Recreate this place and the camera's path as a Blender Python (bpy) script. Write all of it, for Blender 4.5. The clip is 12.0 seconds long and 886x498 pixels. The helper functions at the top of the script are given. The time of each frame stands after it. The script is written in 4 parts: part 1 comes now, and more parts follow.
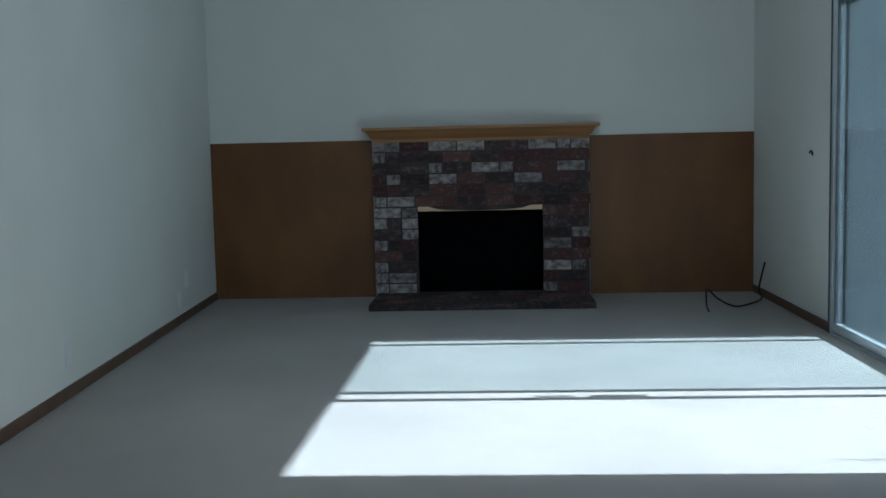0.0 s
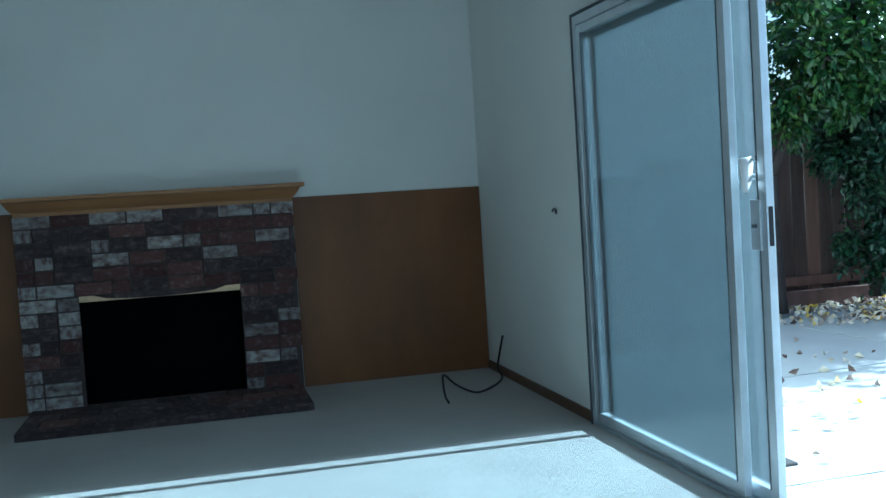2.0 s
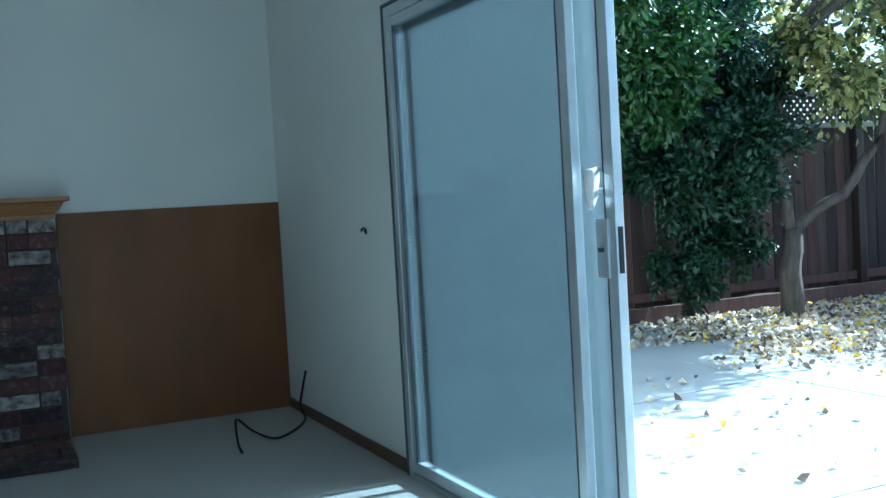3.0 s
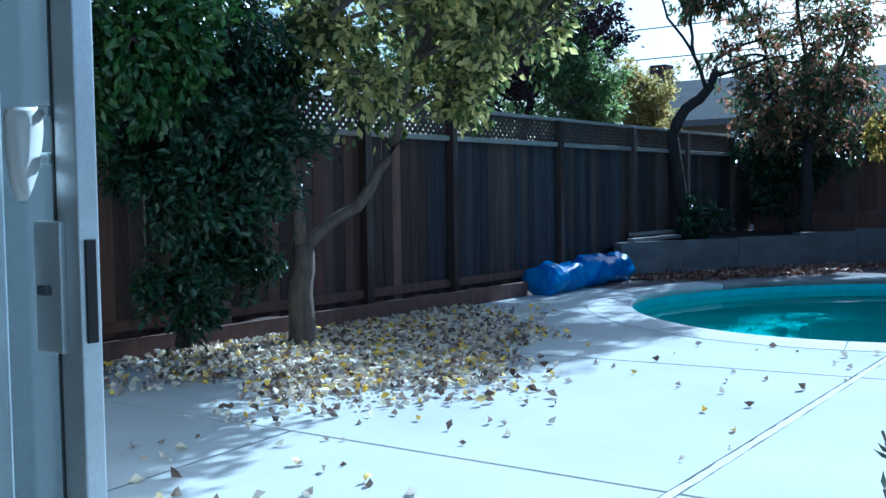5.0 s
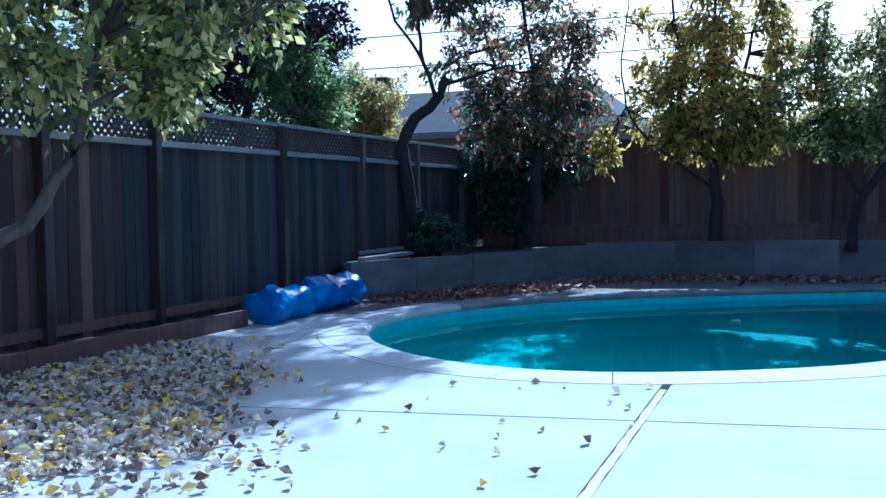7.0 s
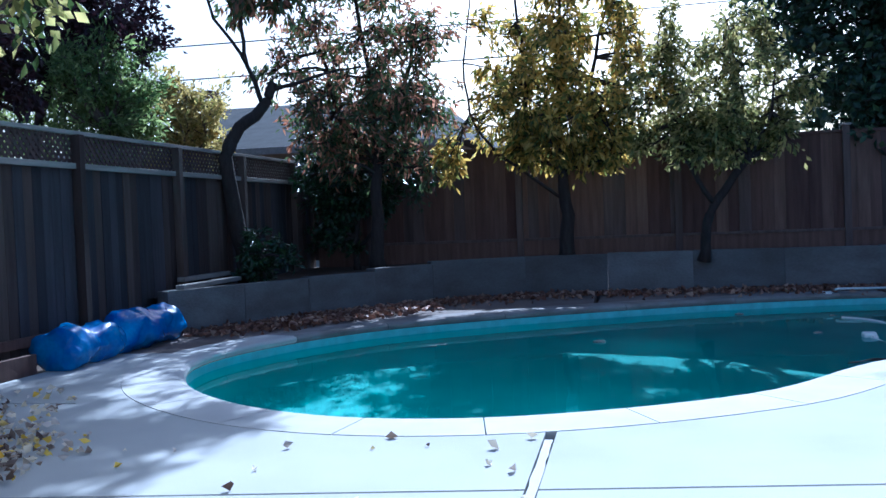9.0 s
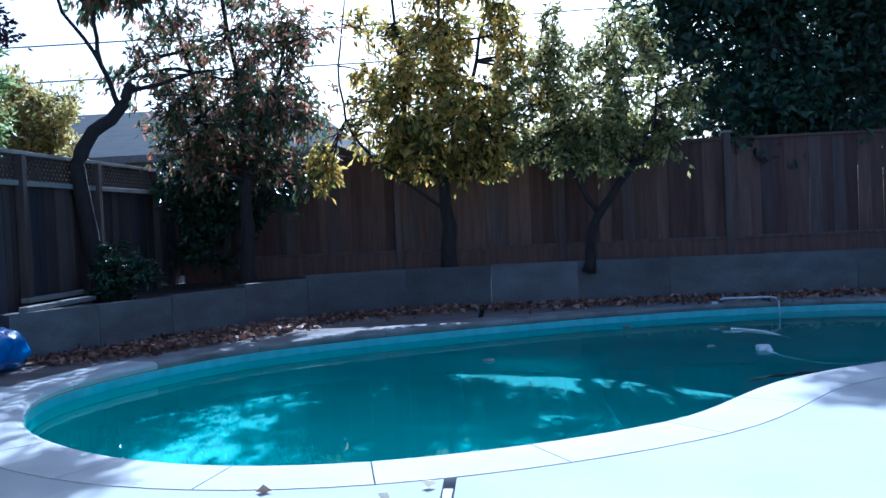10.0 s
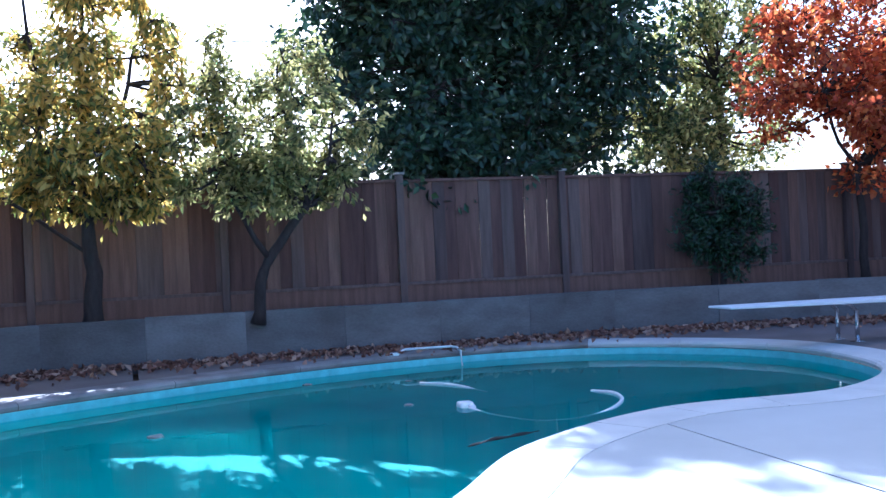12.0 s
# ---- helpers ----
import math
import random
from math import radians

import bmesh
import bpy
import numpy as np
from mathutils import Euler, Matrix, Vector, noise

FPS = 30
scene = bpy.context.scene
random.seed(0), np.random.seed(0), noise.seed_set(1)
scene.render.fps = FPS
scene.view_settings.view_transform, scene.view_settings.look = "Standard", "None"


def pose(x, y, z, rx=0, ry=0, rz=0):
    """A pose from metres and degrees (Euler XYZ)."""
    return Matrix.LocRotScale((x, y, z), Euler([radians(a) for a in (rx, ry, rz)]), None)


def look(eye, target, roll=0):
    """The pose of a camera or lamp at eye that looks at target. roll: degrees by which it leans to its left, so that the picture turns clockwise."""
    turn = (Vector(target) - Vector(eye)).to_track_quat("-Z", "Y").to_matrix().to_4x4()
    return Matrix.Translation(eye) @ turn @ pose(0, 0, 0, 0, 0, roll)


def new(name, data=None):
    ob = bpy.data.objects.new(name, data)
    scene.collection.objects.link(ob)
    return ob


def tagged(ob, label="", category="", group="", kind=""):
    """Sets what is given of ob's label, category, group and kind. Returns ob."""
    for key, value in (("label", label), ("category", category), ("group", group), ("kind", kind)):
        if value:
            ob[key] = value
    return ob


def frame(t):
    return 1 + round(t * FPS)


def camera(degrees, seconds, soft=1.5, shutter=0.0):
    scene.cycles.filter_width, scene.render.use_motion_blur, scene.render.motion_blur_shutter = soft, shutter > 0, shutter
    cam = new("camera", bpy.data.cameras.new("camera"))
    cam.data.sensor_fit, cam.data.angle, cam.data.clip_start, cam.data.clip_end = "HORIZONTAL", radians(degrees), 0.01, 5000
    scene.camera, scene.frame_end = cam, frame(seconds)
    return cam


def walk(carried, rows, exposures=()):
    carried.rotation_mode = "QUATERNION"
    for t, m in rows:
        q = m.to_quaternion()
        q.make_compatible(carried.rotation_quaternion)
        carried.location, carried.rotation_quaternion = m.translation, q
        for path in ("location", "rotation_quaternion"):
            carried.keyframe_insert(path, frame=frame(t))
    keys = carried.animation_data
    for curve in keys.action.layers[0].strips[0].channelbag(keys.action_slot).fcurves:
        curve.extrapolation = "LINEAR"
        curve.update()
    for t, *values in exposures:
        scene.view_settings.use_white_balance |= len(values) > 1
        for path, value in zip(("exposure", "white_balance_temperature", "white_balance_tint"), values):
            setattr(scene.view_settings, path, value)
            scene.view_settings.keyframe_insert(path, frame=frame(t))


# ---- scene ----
cam = camera(47.0, 12.0)
PATH = [
    (0, (-1.991, -8.096, 1.12), (-2.102, -6.107, 0.937), -1.3),
    (0.5, (-2.021, -7.765, 1.145), (-1.941, -5.774, 0.973), -2.6),
    (1, (-2.132, -7.439, 1.146), (-1.883, -5.46, 1.006), -3.2),
    (1.5, (-2.049, -7.061, 1.187), (-1.70, -5.096, 1.06), -3.4),
    (2, (-1.925, -6.724, 1.215), (-1.45, -4.785, 1.107), -3.55),
    (2.5, (-1.866, -6.428, 1.204), (-1.212, -4.54, 1.118), -3.4),
    (2.7, (-1.805, -6.284, 1.212), (-1.084, -4.421, 1.124), -3.5),
    (4.3, (-1.129, -5.13, 1.164), (0.239, -3.675, 1.053), -0.8),
    (4.5, (-1.042, -5.023, 1.148), (0.396, -3.637, 1.042), -1.0),
    (4.7, (-0.942, -4.9, 1.118), (0.568, -3.591, 1.033), -1.2),
    (5, (-0.758, -4.725, 1.155), (0.839, -3.526, 1.046), -0.8),
    (5.5, (-0.463, -4.496, 1.177), (1.25, -3.47, 1.064), -1.1),
    (6, (-0.211, -4.326, 1.19), (1.577, -3.436, 1.078), -1.1),
    (6.5, (0.104, -4.148, 1.184), (1.937, -3.355, 1.079), -1.3),
    (6.7, (0.229, -4.069, 1.169), (2.075, -3.307, 1.071), -1.1),
    (8.5, (1.369, -3.614, 1.124), (3.301, -3.101, 1.061), -1.8),
    (9, (1.683, -3.521, 1.113), (3.639, -3.108, 1.054), -2.2),
    (9.5, (2.037, -3.45, 1.121), (4.014, -3.15, 1.065), -2.5),
    (10, (2.411, -3.341, 1.138), (4.403, -3.173, 1.087), -2.6),
    (10.5, (2.696, -3.245, 1.124), (4.695, -3.216, 1.085), -2.6),
    (11, (2.978, -3.126, 1.181), (4.974, -3.252, 1.146), -2.5),
    (11.5, (3.372, -3.028, 1.188), (5.346, -3.349, 1.169), -2.2),
    (12, (3.728, -2.989, 1.159), (5.654, -3.528, 1.165), -2.6),
]
walk(cam, [(t, look(eye, target, roll)) for t, eye, target, roll in PATH],
     exposures=[(0, 1.3, 4900, 0), (0.5, 1.0, 4750, -2), (1.0, 0.85, 4650, -4), (1.5, 1.05, 4450, -8), (2.0, 1.4, 4350, -9), (2.7, 1.6, 4350, -10), (4.3, 0.55, 4300, -7), (5.5, 0.58, 4080, -2), (6.7, 0.62, 4020, 4), (8.5, 0.55, 4450, 8), (9.5, 0.66, 4450, 10), (10.5, 0.9, 4150, 7), (12, 1.9, 4600, 15)])

# ---- light ----
SUN_ELEV, SUN_AZ = 34.8, 0.0   # the sun stands straight out from the sliding door wall (+x)
world = bpy.data.worlds.new("sky")
scene.world = world
world.use_nodes = True
wn = world.node_tree
sky = wn.nodes.new("ShaderNodeTexSky")
sky.sky_type = 'NISHITA'
sky.sun_disc = False
sky.sun_elevation = radians(SUN_ELEV)
sky.sun_rotation = radians(90.0 - SUN_AZ)
sky.air_density, sky.dust_density, sky.ozone_density = 1.0, 3.5, 1.0
wn.nodes["Background"].inputs["Strength"].default_value = 0.09
wn.links.new(sky.outputs[0], wn.nodes["Background"].inputs[0])
sun = new("sun", bpy.data.lights.new("sun", 'SUN'))
sun.data.energy, sun.data.angle, sun.data.color = 5.0, radians(0.55), (1.0, 0.95, 0.87)
sun.matrix_world = look((30, 0, 30 * math.tan(radians(SUN_ELEV))), (0, 0, 0))


# ---- materials ----
def material(name, colour, rough=0.7, vary=0.25, scale=8.0, fine=120.0, bump=0.15, metal=0.0, stretch=(1, 1, 1),
             second=None, spread=0.5, piece=0.0, island=0.0, spec=0.4):
    """A surface with variation at two scales, relief, and an optional second colour in patches. piece, island: how far each piece or leaf differs."""
    m = bpy.data.materials.new(name)
    m.use_nodes = True
    n, k = m.node_tree.nodes, m.node_tree.links
    b = n["Principled BSDF"]
    b.inputs["Roughness"].default_value = rough
    b.inputs["Metallic"].default_value = metal
    b.inputs["Specular IOR Level"].default_value = spec
    tc, mp = n.new("ShaderNodeTexCoord"), n.new("ShaderNodeMapping")
    mp.inputs["Scale"].default_value = stretch
    k.new(tc.outputs["Object"], mp.inputs[0])
    if piece:
        own, spot = n.new("ShaderNodeObjectInfo"), n.new("ShaderNodeVectorMath")
        spot.operation = 'SCALE'
        spot.inputs[0].default_value = (37.0, 17.0, 53.0)
        k.new(own.outputs["Random"], spot.inputs["Scale"])
        k.new(spot.outputs[0], mp.inputs["Location"])
    big, small = n.new("ShaderNodeTexNoise"), n.new("ShaderNodeTexNoise")
    for tex, s, d in ((big, scale, 4.0), (small, fine, 3.0)):
        tex.inputs["Scale"].default_value, tex.inputs["Detail"].default_value = s, d
        k.new(mp.outputs[0], tex.inputs["Vector"])
    ramp = n.new("ShaderNodeValToRGB")
    ramp.color_ramp.elements[0].position, ramp.color_ramp.elements[1].position = spread - 0.18, spread + 0.18
    c2 = second or tuple(c * (1 - vary) for c in colour)
    ramp.color_ramp.elements[0].color, ramp.color_ramp.elements[1].color = (*c2, 1), (*colour, 1)
    k.new(big.outputs["Fac"], ramp.inputs[0])
    hsv = n.new("ShaderNodeHueSaturation")
    k.new(ramp.outputs[0], hsv.inputs["Color"])
    add = n.new("ShaderNodeMath")
    add.operation = 'MULTIPLY_ADD'
    k.new(small.outputs["Fac"], add.inputs[0])
    add.inputs[1].default_value, add.inputs[2].default_value = vary * 1.6, 1 - vary * 0.8
    value = add.outputs[0]
    if piece or island:
        if piece:
            r = n.new("ShaderNodeObjectInfo").outputs["Random"]
        else:
            r = n.new("ShaderNodeNewGeometry").outputs["Random Per Island"]
        mul = n.new("ShaderNodeMath")
        mul.operation = 'MULTIPLY_ADD'
        amount = piece or island
        k.new(r, mul.inputs[0])
        mul.inputs[1].default_value, mul.inputs[2].default_value = amount * 2, 1 - amount
        both = n.new("ShaderNodeMath")
        both.operation = 'MULTIPLY'
        k.new(value, both.inputs[0])
        k.new(mul.outputs[0], both.inputs[1])
        value = both.outputs[0]
        hue = n.new("ShaderNodeMath")
        hue.operation = 'MULTIPLY_ADD'
        k.new(r, hue.inputs[0])
        hue.inputs[1].default_value, hue.inputs[2].default_value = amount * 0.06, 0.5 - amount * 0.03
        k.new(hue.outputs[0], hsv.inputs["Hue"])
    k.new(value, hsv.inputs["Value"])
    k.new(hsv.outputs[0], b.inputs["Base Color"])
    if bump:
        bp = n.new("ShaderNodeBump")
        bp.inputs["Strength"].default_value, bp.inputs["Distance"].default_value = bump, 0.01
        k.new(small.outputs["Fac"], bp.inputs["Height"])
        k.new(bp.outputs[0], b.inputs["Normal"])
    return m


def leaf_material(name, stops, rough=0.45, through_light=0.4):
    """Leaves: each one takes a colour of the ramp; light shines through."""
    m = bpy.data.materials.new(name)
    m.use_nodes = True
    n, k = m.node_tree.nodes, m.node_tree.links
    b, out = n["Principled BSDF"], n["Material Output"]
    b.inputs["Roughness"].default_value = rough
    g, ramp = n.new("ShaderNodeNewGeometry"), n.new("ShaderNodeValToRGB")
    while len(ramp.color_ramp.elements) < len(stops):
        ramp.color_ramp.elements.new(0.5)
    for e, (p, c) in zip(ramp.color_ramp.elements, stops):
        e.position, e.color = p, (*c, 1)
    k.new(g.outputs["Random Per Island"], ramp.inputs[0])
    tc, tex = n.new("ShaderNodeTexCoord"), n.new("ShaderNodeTexNoise")
    tex.inputs["Scale"].default_value = 1.6
    k.new(tc.outputs["Object"], tex.inputs["Vector"])
    mix = n.new("ShaderNodeHueSaturation")
    val = n.new("ShaderNodeMath")
    val.operation = 'MULTIPLY_ADD'
    val.inputs[1].default_value, val.inputs[2].default_value = 0.9, 0.55
    k.new(tex.outputs["Fac"], val.inputs[0])
    k.new(val.outputs[0], mix.inputs["Value"])
    k.new(ramp.outputs[0], mix.inputs["Color"])
    k.new(mix.outputs[0], b.inputs["Base Color"])
    tr, ms = n.new("ShaderNodeBsdfTranslucent"), n.new("ShaderNodeMixShader")
    k.new(mix.outputs[0], tr.inputs["Color"])
    ms.inputs[0].default_value = through_light
    k.new(b.outputs[0], ms.inputs[1])
    k.new(tr.outputs[0], ms.inputs[2])
    k.new(ms.outputs[0], out.inputs[0])
    return m


def pane_material(name, haze, tint):
    """Old dusty glass: clear, with a film that scatters the sun, and a mirror gloss."""
    m = bpy.data.materials.new(name)
    m.use_nodes = True
    n, k = m.node_tree.nodes, m.node_tree.links
    n.remove(n["Principled BSDF"])
    clear, dust, back, gloss = (n.new("ShaderNodeBsdf" + s) for s in ("Transparent", "Diffuse", "Translucent", "Glossy"))
    clear.inputs[0].default_value = (*tint, 1)
    dust.inputs[0].default_value = back.inputs[0].default_value = (0.33, 0.42, 0.47, 1)
    gloss.inputs["Roughness"].default_value = 0.12
    tc, tex = n.new("ShaderNodeTexCoord"), n.new("ShaderNodeTexNoise")
    tex.inputs["Scale"].default_value, tex.inputs["Detail"].default_value = 3.0, 6.0
    k.new(tc.outputs["Object"], tex.inputs["Vector"])
    amount = n.new("ShaderNodeMath")
    amount.operation = 'MULTIPLY_ADD'
    amount.inputs[1].default_value, amount.inputs[2].default_value = haze * 0.2, haze * 0.9
    k.new(tex.outputs["Fac"], amount.inputs[0])
    film, a, c = (n.new("ShaderNodeMixShader") for _ in range(3))
    film.inputs[0].default_value = 0.6
    k.new(dust.outputs[0], film.inputs[1]), k.new(back.outputs[0], film.inputs[2])
    k.new(amount.outputs[0], a.inputs[0])
    k.new(clear.outputs[0], a.inputs[1]), k.new(film.outputs[0], a.inputs[2])
    fres = n.new("ShaderNodeFresnel")
    fres.inputs[0].default_value = 1.45
    k.new(fres.outputs[0], c.inputs[0])
    k.new(a.outputs[0], c.inputs[1]), k.new(gloss.outputs[0], c.inputs[2])
    k.new(c.outputs[0], n["Material Output"].inputs[0])
    return m


def water_material():
    m = bpy.data.materials.new("pool water")
    m.use_nodes = True
    n, k = m.node_tree.nodes, m.node_tree.links
    n.remove(n["Principled BSDF"])
    clear, gloss, mix = n.new("ShaderNodeBsdfRefraction"), n.new("ShaderNodeBsdfGlossy"), n.new("ShaderNodeMixShader")
    clear.inputs["Color"].default_value, clear.inputs["IOR"].default_value = (0.43, 0.82, 0.83, 1), 1.33
    clear.inputs["Roughness"].default_value = gloss.inputs["Roughness"].default_value = 0.0
    fres = n.new("ShaderNodeFresnel")
    fres.inputs[0].default_value = 1.33
    tc, tex, bp = n.new("ShaderNodeTexCoord"), n.new("ShaderNodeTexNoise"), n.new("ShaderNodeBump")
    tex.inputs["Scale"].default_value, tex.inputs["Detail"].default_value = 3.0, 2.0
    bp.inputs["Strength"].default_value, bp.inputs["Distance"].default_value = 0.12, 0.01
    k.new(tc.outputs["Object"], tex.inputs["Vector"])
    k.new(tex.outputs["Fac"], bp.inputs["Height"])
    for node in (clear, gloss, fres):
        k.new(bp.outputs[0], node.inputs["Normal"])
    k.new(fres.outputs[0], mix.inputs[0])
    k.new(clear.outputs[0], mix.inputs[1]), k.new(gloss.outputs[0], mix.inputs[2])
    k.new(mix.outputs[0], n["Material Output"].inputs[0])
    return m


PAINT = material("wall paint", (0.78, 0.78, 0.74), 0.85, 0.05, 1.5, 260, 0.12)
CEILING = material("ceiling paint", (0.78, 0.77, 0.74), 0.9, 0.05, 2, 200, 0.3)
CARPET = material("beige carpet", (0.58, 0.55, 0.52), 0.98, 0.13, 1.2, 420, 0.9, spec=0.05)
PANEL = material("stained plywood panelling", (0.20, 0.085, 0.022), 0.5, 0.12, 1.6, 60, 0.05, stretch=(1.6, 1.6, 0.8), second=(0.135, 0.055, 0.016))
MANTEL = material("golden oak", (0.36, 0.185, 0.07), 0.45, 0.25, 3, 90, 0.06, stretch=(0.6, 8, 8))
BASE = material("dark stained baseboard", (0.13, 0.075, 0.045), 0.5, 0.25, 6, 90, 0.05)
BRICK_RED = material("red used brick", (0.115, 0.056, 0.050), 0.92, 0.4, 3.2, 16, 0.9, second=(0.26, 0.20, 0.19), spread=0.30, piece=0.35, stretch=(1.4, 0.6, 0.7))
BRICK_WHITE = material("whitewashed used brick", (0.42, 0.39, 0.37), 0.92, 0.4, 2.6, 16, 0.9, second=(0.11, 0.062, 0.056), spread=0.47, piece=0.35, stretch=(1.5, 0.6, 0.8))
BRICK_DARK = material("sooty used brick", (0.060, 0.043, 0.043), 0.92, 0.4, 3.0, 14, 0.9, second=(0.20, 0.15, 0.145), spread=0.33, piece=0.35, stretch=(1.4, 0.6, 0.7))
MORTAR = material("dark grey mortar", (0.10, 0.078, 0.072), 0.95, 0.3, 20, 200, 0.5)
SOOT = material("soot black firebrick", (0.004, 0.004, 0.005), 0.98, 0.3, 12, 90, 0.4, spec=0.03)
BRASS = material("worn brass", (0.66, 0.48, 0.28), 0.4, 0.25, 12, 90, 0.05, metal=0.35)
ALU = material("weathered aluminium", (0.64, 0.68, 0.71), 0.36, 0.14, 8, 150, 0.05, metal=0.6)
ALU_DARK = material("dark aluminium edge", (0.10, 0.11, 0.12), 0.5, 0.2, 8, 120, 0.05, metal=0.4)
GLASS = pane_material("dusty glass", 0.13, (0.93, 0.98, 0.985))
WHITE_PLASTIC = material("white plastic", (0.82, 0.82, 0.80), 0.35, 0.04, 8, 80, 0.02)
BLACK = material("black rubber", (0.012, 0.012, 0.014), 0.5, 0.2, 20, 100, 0.05)
STUCCO = material("exterior stucco", (0.52, 0.48, 0.42), 0.95, 0.15, 2, 90, 0.6)
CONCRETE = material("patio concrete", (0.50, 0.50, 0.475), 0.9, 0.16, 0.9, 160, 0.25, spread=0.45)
# far slabs: tree shade is put into this colour along with leaf stain
STAINED_SHADED = material("leaf-stained, shade-darkened concrete", (0.20, 0.165, 0.15), 0.92, 0.3, 1.4, 120, 0.35, second=(0.15, 0.115, 0.095), spread=0.45)
# far coping: the greyer tone holds painted-in shade as well as stains
COPING_STAINED_SHADED = material("stained, shade-darkened old coping", (0.31, 0.285, 0.27), 0.9, 0.3, 3, 120, 0.3, second=(0.19, 0.165, 0.15))
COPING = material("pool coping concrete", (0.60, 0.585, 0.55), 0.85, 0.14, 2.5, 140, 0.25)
SOIL = material("garden soil", (0.10, 0.062, 0.04), 0.98, 0.4, 3, 60, 0.9)
PLASTER = material("aqua pool plaster", (0.36, 0.68, 0.635), 0.8, 0.14, 1.2, 60, 0.1)
# band above the basin is plaster too, given a tone of its own
WATERLINE = material("waterline plaster", (0.25, 0.62, 0.64), 0.35, 0.2, 8, 60, 0.05)
WATER = water_material()
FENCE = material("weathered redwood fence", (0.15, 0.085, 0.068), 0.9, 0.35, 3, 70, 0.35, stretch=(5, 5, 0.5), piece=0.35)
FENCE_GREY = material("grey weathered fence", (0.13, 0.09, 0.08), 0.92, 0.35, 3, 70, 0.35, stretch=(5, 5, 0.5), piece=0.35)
FENCE_BLUE = material("dark blue-grey weathered fence", (0.052, 0.047, 0.054), 0.92, 0.35, 3, 70, 0.35, stretch=(5, 5, 0.5), piece=0.4)
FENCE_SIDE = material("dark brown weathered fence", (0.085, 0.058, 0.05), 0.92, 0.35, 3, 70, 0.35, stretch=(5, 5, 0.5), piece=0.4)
RAIL = material("pale weathered timber", (0.34, 0.31, 0.28), 0.85, 0.3, 4, 90, 0.2, stretch=(0.6, 6, 6))
BLOCK = material("grey cast concrete", (0.165, 0.16, 0.16), 0.95, 0.3, 2.0, 30, 0.6, second=(0.105, 0.095, 0.09), piece=0.18)
BARK = material("grey brown bark", (0.16, 0.125, 0.10), 0.95, 0.4, 9, 60, 0.9, stretch=(3, 3, 0.7))
BARK_DARK = material("dark bark", (0.048, 0.036, 0.032), 0.95, 0.4, 9, 60, 0.9, stretch=(3, 3, 0.7))
BLUE = material("blue plastic pool cover", (0.015, 0.105, 0.42), 0.2, 0.25, 4, 30, 0.6, second=(0.06, 0.27, 0.58), spread=0.46)
CHROME = material("chromed tube", (0.75, 0.76, 0.77), 0.2, 0.1, 10, 80, 0.02, metal=1.0)
BOARD = material("white diving board", (0.74, 0.76, 0.77), 0.5, 0.1, 6, 90, 0.2)
ROOF = material("grey shingle roof", (0.07, 0.075, 0.08), 0.95, 0.25, 3, 40, 0.4, spec=0.1)
SIDING = material("beige house siding", (0.42, 0.38, 0.32), 0.9, 0.15, 3, 40, 0.2)
MAT = material("dark coir door mat", (0.09, 0.08, 0.075), 0.98, 0.4, 10, 160, 0.9)

L_CITRUS = leaf_material("citrus leaves", ((0, (0.018, 0.050, 0.010)), (0.7, (0.036, 0.085, 0.015)), (1, (0.09, 0.14, 0.022))), 0.35, 0.25)
L_DARK = leaf_material("glossy dark leaves", ((0, (0.010, 0.030, 0.012)), (0.8, (0.022, 0.055, 0.020)), (1, (0.05, 0.09, 0.03))), 0.3, 0.12)
L_PEAR = leaf_material("yellowing pear leaves", ((0, (0.05, 0.085, 0.025)), (0.35, (0.16, 0.19, 0.055)), (0.6, (0.52, 0.49, 0.17)), (1, (0.80, 0.70, 0.26))), 0.3, 0.55)
L_GREEN = leaf_material("fresh green leaves", ((0, (0.11, 0.17, 0.055)), (0.6, (0.24, 0.33, 0.11)), (1, (0.42, 0.47, 0.18))), 0.4, 0.6)
L_GOLD = leaf_material("golden autumn leaves", ((0, (0.20, 0.22, 0.06)), (0.5, (0.52, 0.41, 0.13)), (1, (0.68, 0.54, 0.20))), 0.45, 0.55)
L_PEACH = leaf_material("browning peach leaves", ((0, (0.06, 0.10, 0.045)), (0.55, (0.14, 0.18, 0.07)), (0.72, (0.42, 0.17, 0.10)), (1, (0.62, 0.33, 0.20))), 0.33, 0.55)
L_MIX = leaf_material("yellow and green autumn leaves", ((0, (0.09, 0.12, 0.03)), (0.35, (0.28, 0.27, 0.06)), (0.6, (0.66, 0.42, 0.08)), (1, (0.80, 0.60, 0.16))), 0.35, 0.62)
L_PALE = leaf_material("pale yellow-green autumn leaves", ((0, (0.10, 0.12, 0.04)), (0.45, (0.30, 0.30, 0.10)), (0.8, (0.58, 0.50, 0.18)), (1, (0.74, 0.62, 0.28))), 0.33, 0.6)
L_EVERGREEN = leaf_material("dull evergreen leaves", ((0, (0.022, 0.048, 0.028)), (0.8, (0.045, 0.085, 0.042)), (1, (0.10, 0.15, 0.06))), 0.35, 0.3)
L_RED = leaf_material("red maple leaves", ((0, (0.28, 0.045, 0.02)), (0.6, (0.58, 0.13, 0.04)), (1, (0.74, 0.30, 0.08))), 0.5, 0.6)
L_PLUM = leaf_material("dark plum leaves", ((0, (0.018, 0.008, 0.012)), (1, (0.05, 0.02, 0.03))), 0.5, 0.2)
L_ROSEMARY = leaf_material("rosemary needles", ((0, (0.05, 0.07, 0.045)), (1, (0.14, 0.17, 0.12))), 0.6, 0.2)
